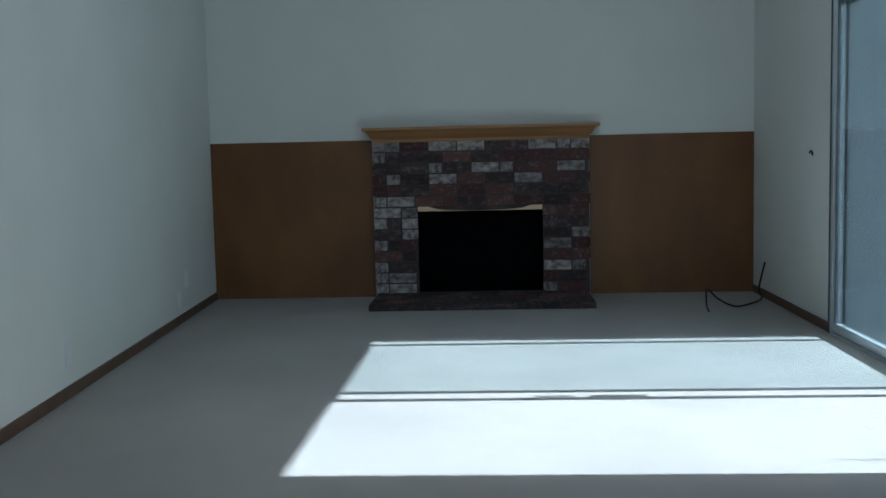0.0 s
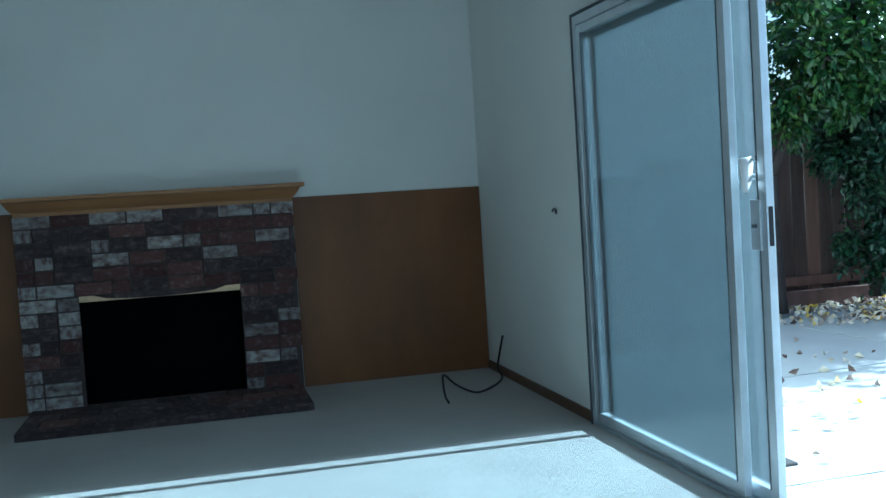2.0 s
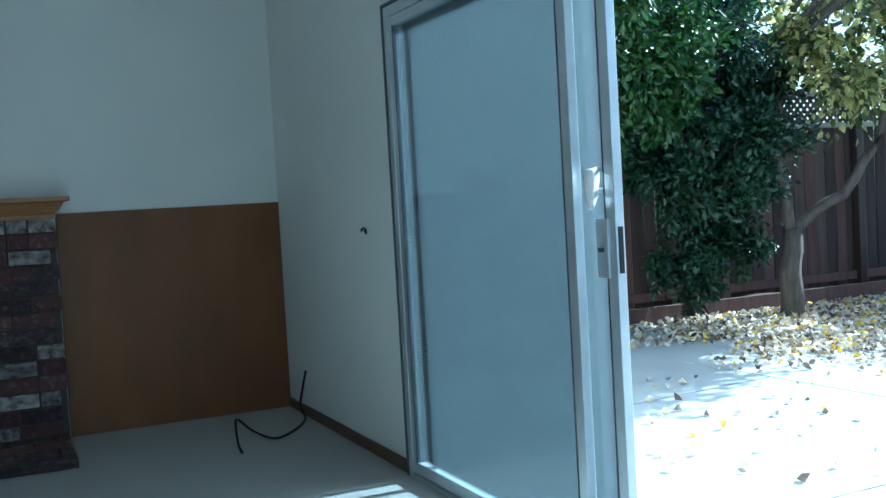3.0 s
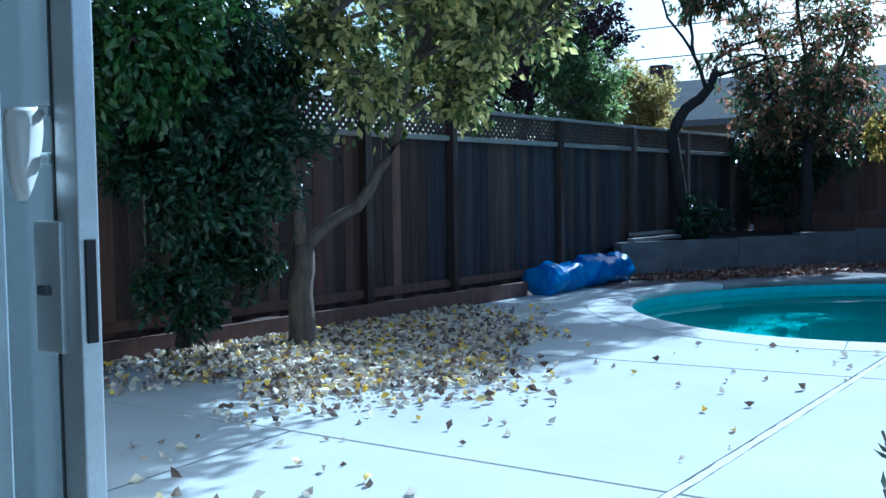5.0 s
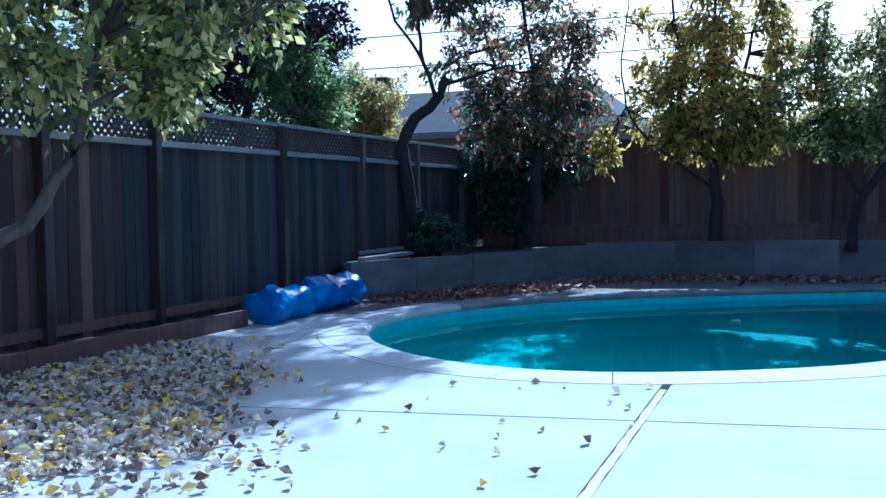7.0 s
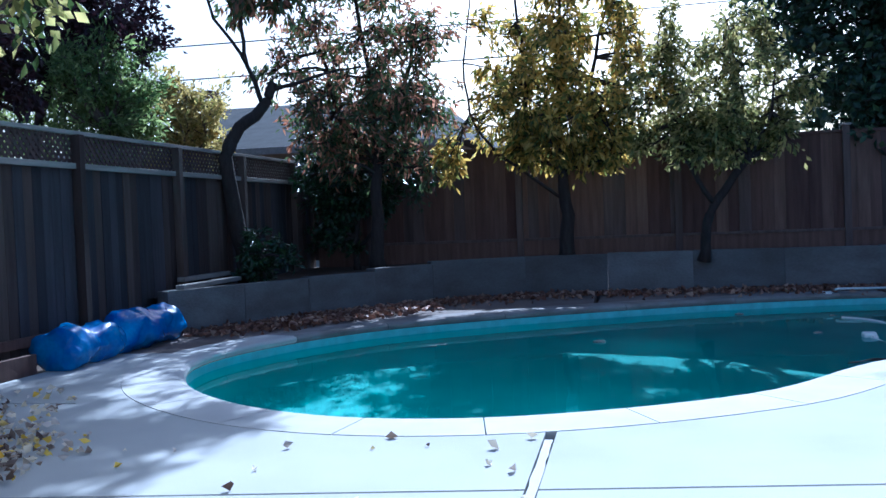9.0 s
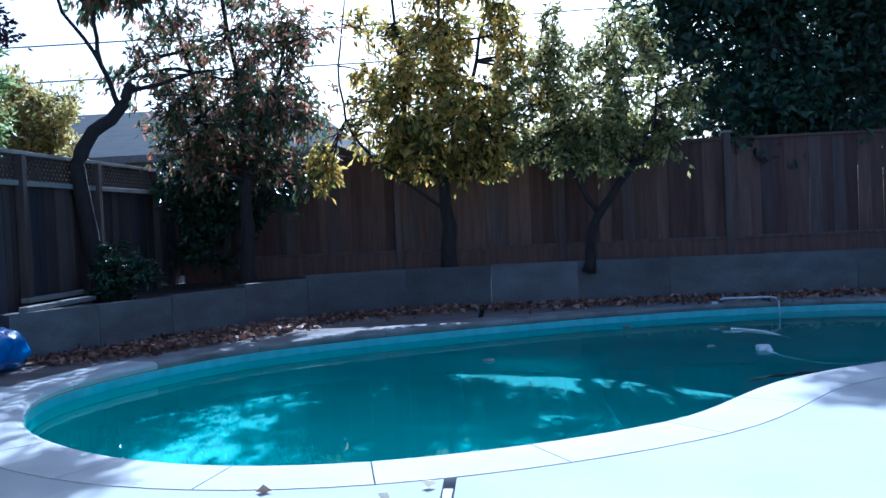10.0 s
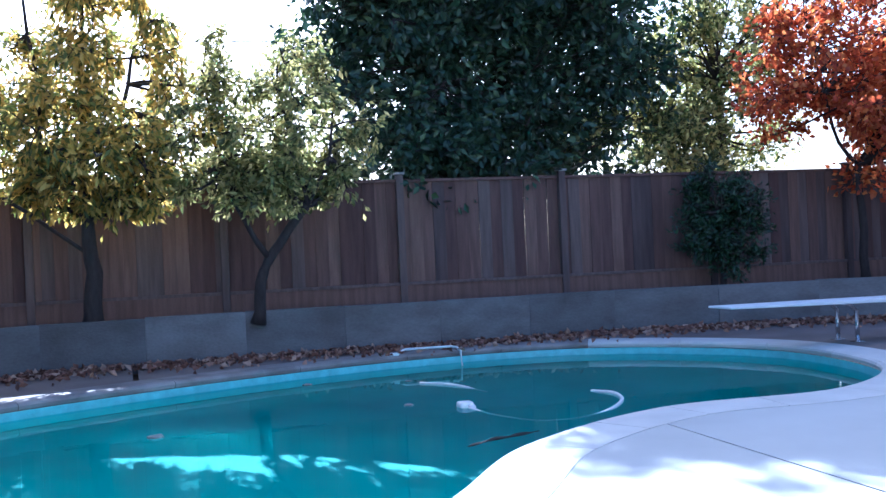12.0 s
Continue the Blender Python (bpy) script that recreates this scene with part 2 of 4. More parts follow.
L_LITTER = leaf_material("fallen leaves", ((0, (0.10, 0.055, 0.04)), (0.25, (0.32, 0.24, 0.18)), (0.5, (0.74, 0.66, 0.58)), (0.85, (0.82, 0.72, 0.50)), (0.92, (0.84, 0.60, 0.08)), (1, (0.80, 0.52, 0.04))), 0.7, 0.15)
FRUIT = material("ripe orange", (0.60, 0.27, 0.03), 0.5, 0.15, 8, 120, 0.2)


# ---- building helpers ----
def empty(name, at=(0, 0, 0)):
    ob = new(name)
    ob.location = at
    return ob


def link(name, bm, mat, parent=None, smooth=False):
    me = bpy.data.meshes.new(name)
    bm.to_mesh(me)
    bm.free()
    me.materials.append(mat)
    if smooth:
        me.polygons.foreach_set("use_smooth", [True] * len(me.polygons))
    ob = new(name, me)
    if parent:
        ob.parent = parent
        ob.location = -Vector(world_at(parent))
    return ob


def world_at(ob):
    at = Vector(ob.location)
    while ob.parent:
        ob = ob.parent
        at += ob.location
    return at


def part(name, bm, mat, parent, label="", smooth=False):
    """One mesh under a thing or a part; the mesh is given in world coordinates."""
    return tagged(link(name, bm, mat, parent, smooth), label)


def box(lo, hi, bevel=0.0, bm=None):
    bm = bm or bmesh.new()
    size = [b - a for a, b in zip(lo, hi)]
    mid = [(a + b) / 2 for a, b in zip(lo, hi)]
    made = bmesh.ops.create_cube(bm, size=1, matrix=Matrix.LocRotScale(mid, None, size))
    if bevel:
        edges = list({e for v in made["verts"] for e in v.link_edges})
        bmesh.ops.bevel(bm, geom=edges, offset=bevel, segments=2, affect='EDGES', profile=0.6)
    return bm


def tube(path, radii, sides=8, bm=None):
    """A round tapered tube along a path of points."""
    bm = bm or bmesh.new()
    pts = [Vector(p) for p in path]
    rings = []
    for i, p in enumerate(pts):
        d = (pts[min(i + 1, len(pts) - 1)] - pts[max(i - 1, 0)]).normalized()
        a = d.cross(Vector((0.31, 0.17, 0.93)) if abs(d.z) < 0.9 else Vector((1, 0, 0))).normalized()
        b = d.cross(a)
        r = radii[i] if hasattr(radii, "__len__") else radii
        rings.append([bm.verts.new(p + (a * math.cos(t) + b * math.sin(t)) * r)
                      for t in (2 * math.pi * j / sides for j in range(sides))])
    for r0, r1 in zip(rings, rings[1:]):
        for j in range(sides):
            bm.faces.new((r0[j], r0[(j + 1) % sides], r1[(j + 1) % sides], r1[j]))
    bm.faces.new(rings[0][::-1])
    bm.faces.new(rings[-1])
    return bm


def smooth_path(ctrl, per=6):
    p = [Vector(c) for c in ctrl]
    p = [p[0] * 2 - p[1]] + p + [p[-1] * 2 - p[-2]]
    out = []
    for i in range(1, len(p) - 2):
        for s in range(per):
            t = s / per
            a, b, c, d = p[i - 1:i + 3]
            out.append(0.5 * (2 * b + (c - a) * t + (2 * a - 5 * b + 4 * c - d) * t * t + (3 * b - a - 3 * c + d) * t ** 3))
    return out + [p[-2]]


def piece_mesh(name, mat, bevel, size=(1, 1, 1), rough=0.0, seed=0):
    """A shared mesh for pieces: a block with worn edges."""
    bm = box([-s / 2 for s in size], [s / 2 for s in size])
    bmesh.ops.bevel(bm, geom=bm.edges[:], offset=bevel, segments=1, affect='EDGES')
    rnd = random.Random(seed)
    for v in bm.verts:
        v.co += Vector([rnd.uniform(-rough, rough) for _ in range(3)])
    me = bpy.data.meshes.new(name)
    bm.to_mesh(me)
    bm.free()
    me.materials.append(mat)
    return me


def piece(name, me, parent, at, scale=(1, 1, 1), turn=0.0):
    ob = new(name, me)
    ob.parent = parent
    ob.location = Vector(at) - world_at(parent)
    ob.scale = scale
    ob.rotation_euler = (0, 0, turn)
    return ob


def wall_with_hole(name, mat, boxes, label):
    """A wall of solid pieces butted round an opening."""
    bm = bmesh.new()
    for lo, hi in boxes:
        box(lo, hi, 0, bm)
    bmesh.ops.remove_doubles(bm, verts=bm.verts[:], dist=1e-4)
    return tagged(link(name, bm, mat), label, "wall", kind="structure")


# ---- the living room ----
W, D, H = 4.29, 10.2, 2.9          # width, depth and height of the room
DOOR_N, DOOR_S, DOOR_H = -1.915, -4.62, 2.05
tagged(link("floor", box((-W, -D, -0.12), (-0.0, 0, 0)), CARPET), "worn beige wall-to-wall carpet of the living room", "floor", kind="structure")
tagged(link("ceiling", box((-W - 0.15, -D - 0.15, H), (0.15, 0.15, H + 0.15)), CEILING), "plain white painted ceiling", "ceiling", kind="structure")
tagged(link("wall_north", box((-W - 0.15, 0, -0.12), (0.15, 0.15, H)), PAINT), "off-white painted wall behind the fireplace", "wall", kind="structure")
SLANT = 0.065                        # the side wall runs a little out of square


def west(y):
    return -W - SLANT * y


bm = box((-W - 0.15, -D, -0.12), (-W, 0, H))
for v in bm.verts:
    v.co.x += -SLANT * v.co.y
tagged(link("wall_west", bm, PAINT), "off-white painted side wall with outlets", "wall", kind="structure")
FILL_WIN = (-3.4, -0.6, 0.55, 2.2)       # an unseen window, added behind the walk: x from, to, sill, head
wall_with_hole("wall_south", PAINT, (((-W - 0.15, -D - 0.15, -0.12), (FILL_WIN[0], -D, H)), ((FILL_WIN[1], -D - 0.15, -0.12), (0.15, -D, H)),
                                     ((FILL_WIN[0], -D - 0.15, -0.12), (FILL_WIN[1], -D, FILL_WIN[2])), ((FILL_WIN[0], -D - 0.15, FILL_WIN[3]), (FILL_WIN[1], -D, H))), "off-white painted end wall with an added unseen window")
# fill lamp set in the added window to brighten the room
fill_lamp = new("fill_daylight", bpy.data.lights.new("fill_daylight", 'AREA'))
fill_lamp.data.shape, fill_lamp.data.size, fill_lamp.data.size_y = 'RECTANGLE', FILL_WIN[1] - FILL_WIN[0], FILL_WIN[3] - FILL_WIN[2]
fill_lamp.data.energy, fill_lamp.data.color = 10.5, (0.92, 0.97, 1.0)
fill_lamp.matrix_world = look(((FILL_WIN[0] + FILL_WIN[1]) / 2, -D - 0.1, (FILL_WIN[2] + FILL_WIN[3]) / 2), ((FILL_WIN[0] + FILL_WIN[1]) / 2, 0, (FILL_WIN[2] + FILL_WIN[3]) / 2 - 0.1))
wall_with_hole("wall_east", PAINT, (((0, DOOR_N, -0.12), (0.15, 0, H)), ((0, -D, -0.12), (0.15, DOOR_S, H)),
                                    ((0, DOOR_S, DOOR_H), (0.15, DOOR_N, H)), ((0, DOOR_S, -0.12), (0.15, DOOR_N, -0.004))),
               "off-white painted wall around the sliding glass door")


def baseboard(lo, hi):
    tagged(link("baseboard", box(lo, hi, 0.006), BASE), "low dark stained wooden baseboard", "baseboard", kind="structure")


bm = box((-W, -D, 0), (-W + 0.014, -0.03, 0.06), 0.004)
for v in bm.verts:
    v.co.x += -SLANT * v.co.y
tagged(link("baseboard", bm, BASE), "low dark stained wooden baseboard", "baseboard", kind="structure")
baseboard((-0.014, DOOR_N + 0.03, 0), (0, -0.03, 0.06))
baseboard((-0.014, -D, 0), (0, DOOR_S - 0.03, 0.06))


def wainscot(x0, x1):
    """A plywood sheet with a thin top edge."""
    base = tagged(empty("wainscot_panel", (x0, 0, 0)), "orange-brown stained plywood panelling beside the fireplace", "panelling", "panelling", kind="structure")
    part("panel", box((x0 + 0.0006, -0.014, 0), (x1 - 0.0006, -0.001, 1.252), 0.0008), PANEL, base)


wainscot(-W + 0.001, -2.985)
wainscot(-1.275, -0.001)


def fireplace():
    x0, x1, top, front, back = -2.975, -1.283, 1.228, -0.115, -0.016
    fx0, fx1, fz0, fz1 = -2.63, -1.65, 0.045, 0.722
    base = tagged(empty("fireplace", ((x0 + x1) / 2, 0, 0)), "used red and whitewashed brick fireplace with soot black firebox", "fireplace")
    in_y = front + 0.012
    for lo, hi in (((x0 + .004, in_y, 0), (fx0, back, top)), ((fx1, in_y, 0), (x1 - .004, back, top)), ((fx0, in_y, fz1), (fx1, back, top)), ((fx0, in_y, 0), (fx1, back, fz0))):
        part("mortar_core", box(lo, hi), MORTAR, base)
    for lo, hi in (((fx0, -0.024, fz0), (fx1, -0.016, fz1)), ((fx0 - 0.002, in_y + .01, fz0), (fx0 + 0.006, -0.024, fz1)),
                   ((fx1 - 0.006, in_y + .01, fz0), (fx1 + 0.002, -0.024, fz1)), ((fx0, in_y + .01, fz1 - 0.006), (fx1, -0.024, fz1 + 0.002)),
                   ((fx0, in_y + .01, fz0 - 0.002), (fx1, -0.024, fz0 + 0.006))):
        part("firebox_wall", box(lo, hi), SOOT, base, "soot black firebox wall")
    part("lintel", box((fx0 + 0.002, front - 0.004, fz1 - 0.038), (fx1 - 0.002, front + 0.03, fz1), 0.003), BRASS, base, "worn brass lintel strip")
    # dark hood that bows down in front of the lintel
    bm, n = bmesh.new(), 12
    rows = [[], []]
    for i in range(n + 1):
        u = i / n
        x, drop = fx0 + 0.09 + (fx1 - fx0 - 0.18) * u, 0.036 * math.sin(math.pi * u) ** 0.35
        for k, y in enumerate((front - 0.008, front - 0.005)):
            rows[k].append((bm.verts.new((x, y, fz1 + 0.002)), bm.verts.new((x, y, fz1 + 0.001 - drop))))
    for row in rows:
        for p, q in zip(row, row[1:]):
            bm.faces.new((p[0], q[0], q[1], p[1]))
    for p, q, r, t in zip(rows[0], rows[0][1:], rows[1], rows[1][1:]):
        bm.faces.new((p[1], q[1], t[1], r[1]))
    bmesh.ops.recalc_face_normals(bm, faces=bm.faces[:])
    part("smoke_hood", bm, BRICK_DARK, base, "sooty bowed smoke hood")
    # bricks, course by course
    kinds = [[piece_mesh("brick", m, 0.012, (1, 1, 1), 0.006, s) for s in range(2)] for m in (BRICK_RED, BRICK_WHITE, BRICK_DARK)]
    rnd, pitch, long, gap = random.Random(7), 0.0862, 0.222, 0.011
    for row in range(14):
        z0 = 0.036 + row * pitch
        z1 = min(z0 + pitch - gap, top)
        x = x0 - (0.0 if row % 2 else long / 2)
        while x < x1 - 0.02:
            step = long * (1.0 if rnd.random() < 0.86 else 0.5)
            a, b = max(x, x0), min(x + step - gap, x1)
            spans = [(a, b)]
            if z0 < fz1 - 0.02:
                spans = [(a, min(b, fx0)), (max(a, fx1), b)]
            for p, q in spans:
                if q - p > 0.03:
                    white = 0.40 if p < fx0 - 0.1 else 0.24
                    u = rnd.random()
                    me = rnd.choice(kinds[1] if u < white else kinds[2] if u < white + 0.30 else kinds[0])
                    out = rnd.uniform(0.0, 0.007)
                    piece("brick", me, base, ((p + q) / 2, (front - out + back - 0.02) / 2, (z0 + z1) / 2), (q - p, back - 0.02 - front + out, z1 - z0))
            x += step
    # hearth course
    hearth = part("hearth", box((-2.95, -0.795, 0), (-1.305, front + 0.002, 0.026), 0.003), MORTAR, base, "low sooty brick hearth set on the floor")
    for k, (ya, yb) in enumerate(((-0.80, -0.70), (-0.69, -0.49), (-0.48, -0.28), (-0.27, front + 0.002))):
        x = -2.955 - (0.1 if k % 2 else 0.0)
        while x < -1.31:
            a, b = max(x, -2.955), min(x + 0.21, -1.30)
            if b - a > 0.03:
                me = rnd.choice(kinds[0] + kinds[2] + kinds[2] + kinds[2])
                piece("brick", me, hearth, ((a + b) / 2, (ya + yb) / 2, 0.021 + rnd.uniform(0, 0.003)), (b - a - 0.010, yb - ya, 0.042))
            x += 0.21


fireplace()


def mantel():
    """A shelf on a stepped crown moulding, swept along front and both ends."""
    base = tagged(empty("mantel_shelf", (-2.095, -0.12, 1.24)), "golden oak mantel shelf with stepped crown moulding on brick", "mantel")
    x0, x1 = -2.951, -1.301
    profile = [(0.0, 1.228), (0.012, 1.228), (0.016, 1.250), (0.030, 1.263), (0.048, 1.288), (0.062, 1.309), (0.066, 1.316), (0.084, 1.318)]
    bm = bmesh.new()
    loops = []
    for off, z in profile:
        loops.append([bm.verts.new((x, y, z)) for x, y in ((x0 - off, -0.001), (x0 - off, -0.125 - off), (x1 + off, -0.125 - off), (x1 + off, -0.001))])
    for p, q in zip(loops, loops[1:]):
        for i in range(3):
            bm.faces.new((p[i], p[i + 1], q[i + 1], q[i]))
    bm.faces.new(loops[0])
    bm.faces.new(loops[-1][::-1])
    part("moulding", bm, MANTEL, base)
    part("shelf", box((x0 - 0.092, -0.222, 1.319), (x1 + 0.092, -0.001, 1.344), 0.005), MANTEL, base)


mantel()


def outlet(x, y, z, side):
    """side: +1 faces +x, -1 faces -x, 0 faces -y."""
    base = tagged(empty("wall_outlet", (x, y, z)), "white plastic electrical outlet plate on the wall", "outlet")
    d = 0.006 * side
    part("plate", box((min(x, x + d), y - 0.036, z - 0.058), (max(x, x + d), y + 0.036, z + 0.058), 0.002), WHITE_PLASTIC, base)
    for dz in (-0.025, 0.025):
        part("socket", box((min(x + d, x + d * 1.4), y - 0.015, z + dz - 0.014), (max(x + d, x + d * 1.4), y + 0.015, z + dz + 0.014), 0.001), WHITE_PLASTIC, base)


for y, z in ((-3.38, 0.215), (-1.0, 0.285), (-1.22, 0.165)):
    outlet(west(y) + 0.001, y, z, 1)

hook = tagged(empty("wall_hook", (-0.001, -1.50, 1.08)), "small black curtain hook on the wall", "hook")
part("screw", box((-0.012, -1.507, 1.078), (0, -1.495, 1.085), 0.002), BLACK, hook)
part("curl", tube([(-0.012, -1.50 + 0.03 * math.cos(a), 1.078 + 0.018 * math.sin(a)) for a in [math.pi * (0.05 + i / 8) for i in range(10)]], 0.005, 6), BLACK, hook, "", True)

cable = tagged(empty("loose_cable", (-0.4, -0.6, 0)), "loose black cable lying on the carpet by the wall", "cable")
part("cord", tube(smooth_path([(-0.012, -0.40, 0.27), (-0.03, -0.37, 0.16), (-0.045, -0.36, 0.06), (-0.05, -0.46, 0.008), (-0.18, -0.70, 0.008), (-0.33, -0.84, 0.008),
                               (-0.43, -0.78, 0.05), (-0.50, -0.76, 0.115), (-0.53, -0.82, 0.11), (-0.55, -0.94, 0.03), (-0.555, -1.04, 0.007)]), 0.007, 6), BLACK, cable, "", True)



# ---- the sliding door ----
def sliding_door():
    base = tagged(empty("door_1", (0.05, (DOOR_N + DOOR_S) / 2, 0)), "open aluminium sliding glass door to the patio", "sliding door", kind="structure")
    y0, y1, z1 = DOOR_S, DOOR_N, DOOR_H
    f = part("frame", box((-0.018, y1 - 0.045, 0.0), (0.115, y1, z1), 0.003), ALU, base)
    part("frame", box((0.02, y0, 0.0), (0.115, y0 + 0.014, z1), 0.003), ALU, base)
    part("head", box((-0.018, y0 + 0.014, z1 - 0.045), (0.115, y1 - 0.045, z1), 0.003), ALU, base)
    sill = part("sill", box((-0.018, y0 + 0.014, -0.003), (0.125, y1 - 0.045, 0.016), 0.003), ALU, base)
    for x in (0.0, 0.05):
        part("rail", box((x - 0.003, y0 + 0.014, 0.016), (x + 0.003, y1 - 0.045, 0.028), 0.001), ALU, sill)
    part("trim", box((-0.024, y1, 0), (0.0, y1 + 0.014, z1 + 0.014), 0.002), ALU_DARK, base)
    part("trim", box((-0.024, y0, z1), (0.0, y1, z1 + 0.014), 0.002), ALU_DARK, base)

    def panel(name, a, b, x, wide, label):
        leaf = part(name, box((x - 0.016, a, 0.03), (x + 0.016, a + wide, z1 - 0.05), 0.003), ALU, base, label)
        part("stile", box((x - 0.016, b - 0.045, 0.03), (x + 0.016, b, z1 - 0.05), 0.003), ALU, leaf)
        part("bottom_rail", box((x - 0.015, a + wide, 0.03), (x + 0.015, b - 0.045, 0.075), 0.003), ALU, leaf)
        part("top_rail", box((x - 0.015, a + wide, z1 - 0.09), (x + 0.015, b - 0.045, z1 - 0.05), 0.003), ALU, leaf)
        part("gasket", box((x - 0.018, a + wide, 0.075), (x + 0.018, a + wide + 0.004, z1 - 0.09)), ALU_DARK, leaf)
        part("gasket", box((x - 0.018, b - 0.051, 0.075), (x + 0.018, b - 0.045, z1 - 0.09)), ALU_DARK, leaf)
        pane = part("pane", box((x - 0.003, a + wide + 0.002, 0.07), (x + 0.003, b - 0.047, z1 - 0.085)), GLASS, leaf, "dusty clear glass pane")
        pane.visible_shadow = name == "fixed_panel"
        return leaf

    panel("fixed_panel", -3.378, y1 - 0.047, 0.0, 0.05, "fixed glass panel")
    leaf = panel("sliding_panel", -3.525, -2.10, 0.05, 0.05, "sliding panel pushed open")
    part("latch_plate", box((0.024, -3.495, 0.945), (0.035, -3.433, 1.125), 0.003), ALU, leaf)
    part("latch_slot", box((0.042, -3.5285, 0.96), (0.058, -3.5245, 1.10), 0.001), BLACK, leaf)
    part("latch_knob", box((0.014, -3.475, 1.024), (0.024, -3.452, 1.038), 0.003), ALU_DARK, leaf)
    # pull: a shield-shaped fin that stands inwards off the stile
    bm = bmesh.new()
    outline = [(0.040, 0.058), (0.034, 0.064), (-0.036, 0.062), (-0.042, 0.055), (-0.040, 0.0), (-0.028, -0.045), (-0.010, -0.066), (0.006, -0.05), (0.026, -0.02), (0.040, 0.03)]
    face = bm.faces.new([bm.verts.new((0.6 * x + 0.006, -3.462, 1.215 + z)) for x, z in outline])
    out = bmesh.ops.extrude_face_region(bm, geom=[face])
    bmesh.ops.translate(bm, verts=[v for v in out["geom"] if isinstance(v, bmesh.types.BMVert)], vec=(0, 0.024, 0))
    bmesh.ops.recalc_face_normals(bm, faces=bm.faces[:])
    bmesh.ops.bevel(bm, geom=bm.edges[:], offset=0.004, segments=2, affect='EDGES')
    part("pull_handle", bm, WHITE_PLASTIC, leaf, "white plastic pull handle", True)
    for z in (1.21, 1.275):
        part("standoff", box((0.028, -3.470, z - 0.008), (0.036, -3.445, z + 0.008), 0.002), ALU, leaf)


sliding_door()

# ---- the yard: ground, patio, pool ----
DECK = -0.05
POOL = [(8.85, 0.05), (7.68, -1.15), (7.47, -2.5), (8.25, -4.05), (9.65, -5.12), (10.5, -6.5), (10.62, -8.1),
        (11.8, -9.4), (13.9, -9.6), (15.5, -8.1), (15.6, -5.8), (14.6, -3.1), (12.8, -0.5), (10.6, 0.5)]


def smooth_loop(ctrl, per=8):
    """A closed smooth curve through the control points."""
    out = []
    n = len(ctrl)
    for i in range(n):
        p0, p1, p2, p3 = (Vector(ctrl[(i + j) % n]) for j in (-1, 0, 1, 2))
        for s in range(per):
            t = s / per
            out.append(0.5 * (2 * p1 + (p2 - p0) * t + (2 * p0 - 5 * p1 + 4 * p2 - p3) * t * t + (3 * p1 - p0 - 3 * p2 + p3) * t ** 3))
    return out


def grown(loop, d):
    """The loop moved outwards by d."""
    n = len(loop)
    turn = sum(loop[i].x * loop[(i + 1) % n].y - loop[(i + 1) % n].x * loop[i].y for i in range(n))
    s = 1 if turn > 0 else -1
    out = []
    for i in range(n):
        t = (loop[(i + 1) % n] - loop[i - 1]).normalized()
        out.append(loop[i] + Vector((t.y, -t.x)) * d * s)
    return out


EDGE = smooth_loop(POOL)
COPE_IN, COPE_OUT = grown(EDGE, -0.02), grown(EDGE, 0.46)


def ring_sheet(outer, inner, z):
    """A flat sheet between an outer outline and a hole."""
    bm = bmesh.new()
    for loop in (outer, inner):
        vs = [bm.verts.new((p[0], p[1], z)) for p in loop]
        for a, b in zip(vs, vs[1:] + vs[:1]):
            bm.edges.new((a, b))
    bmesh.ops.triangle_fill(bm, use_beauty=True, edges=bm.edges[:], normal=(0, 0, 1))
    bmesh.ops.recalc_face_normals(bm, faces=bm.faces[:])
    if sum(f.normal.z for f in bm.faces) < 0:
        bmesh.ops.reverse_faces(bm, faces=bm.faces[:])
    return bm


tagged(link("ground", ring_sheet([(-400, -400), (400, -400), (400, 400), (-400, 400)], grown(EDGE, 0.25), -0.13), SOIL), "bare brown garden soil around the patio", "ground", kind="structure")

# joints: along which axis they cross, where, how much they skew, half their width, and between which limits of the other axis
JOINTS = ((0, 2.86, -0.04, 0.013, -99, 99), (0, 5.58, -0.125, 0.014, -99, 99), (0, 10.5, 0.0, 0.008, -99, 99), (0, 7.93, 0.0, 0.013, 0.4, 99), (1, -1.31, 0.11, 0.010, -99, 2.90),
          (1, -3.13, 0.028, 0.030, -99, 99), (1, -6.2, 0.0, 0.008, 5.0, 99), (1, -9.4, 0.0, 0.008, -99, 99))
DECK_X1, DECK_Y0, DECK_Y1 = 16.25, -15.0, 1.58


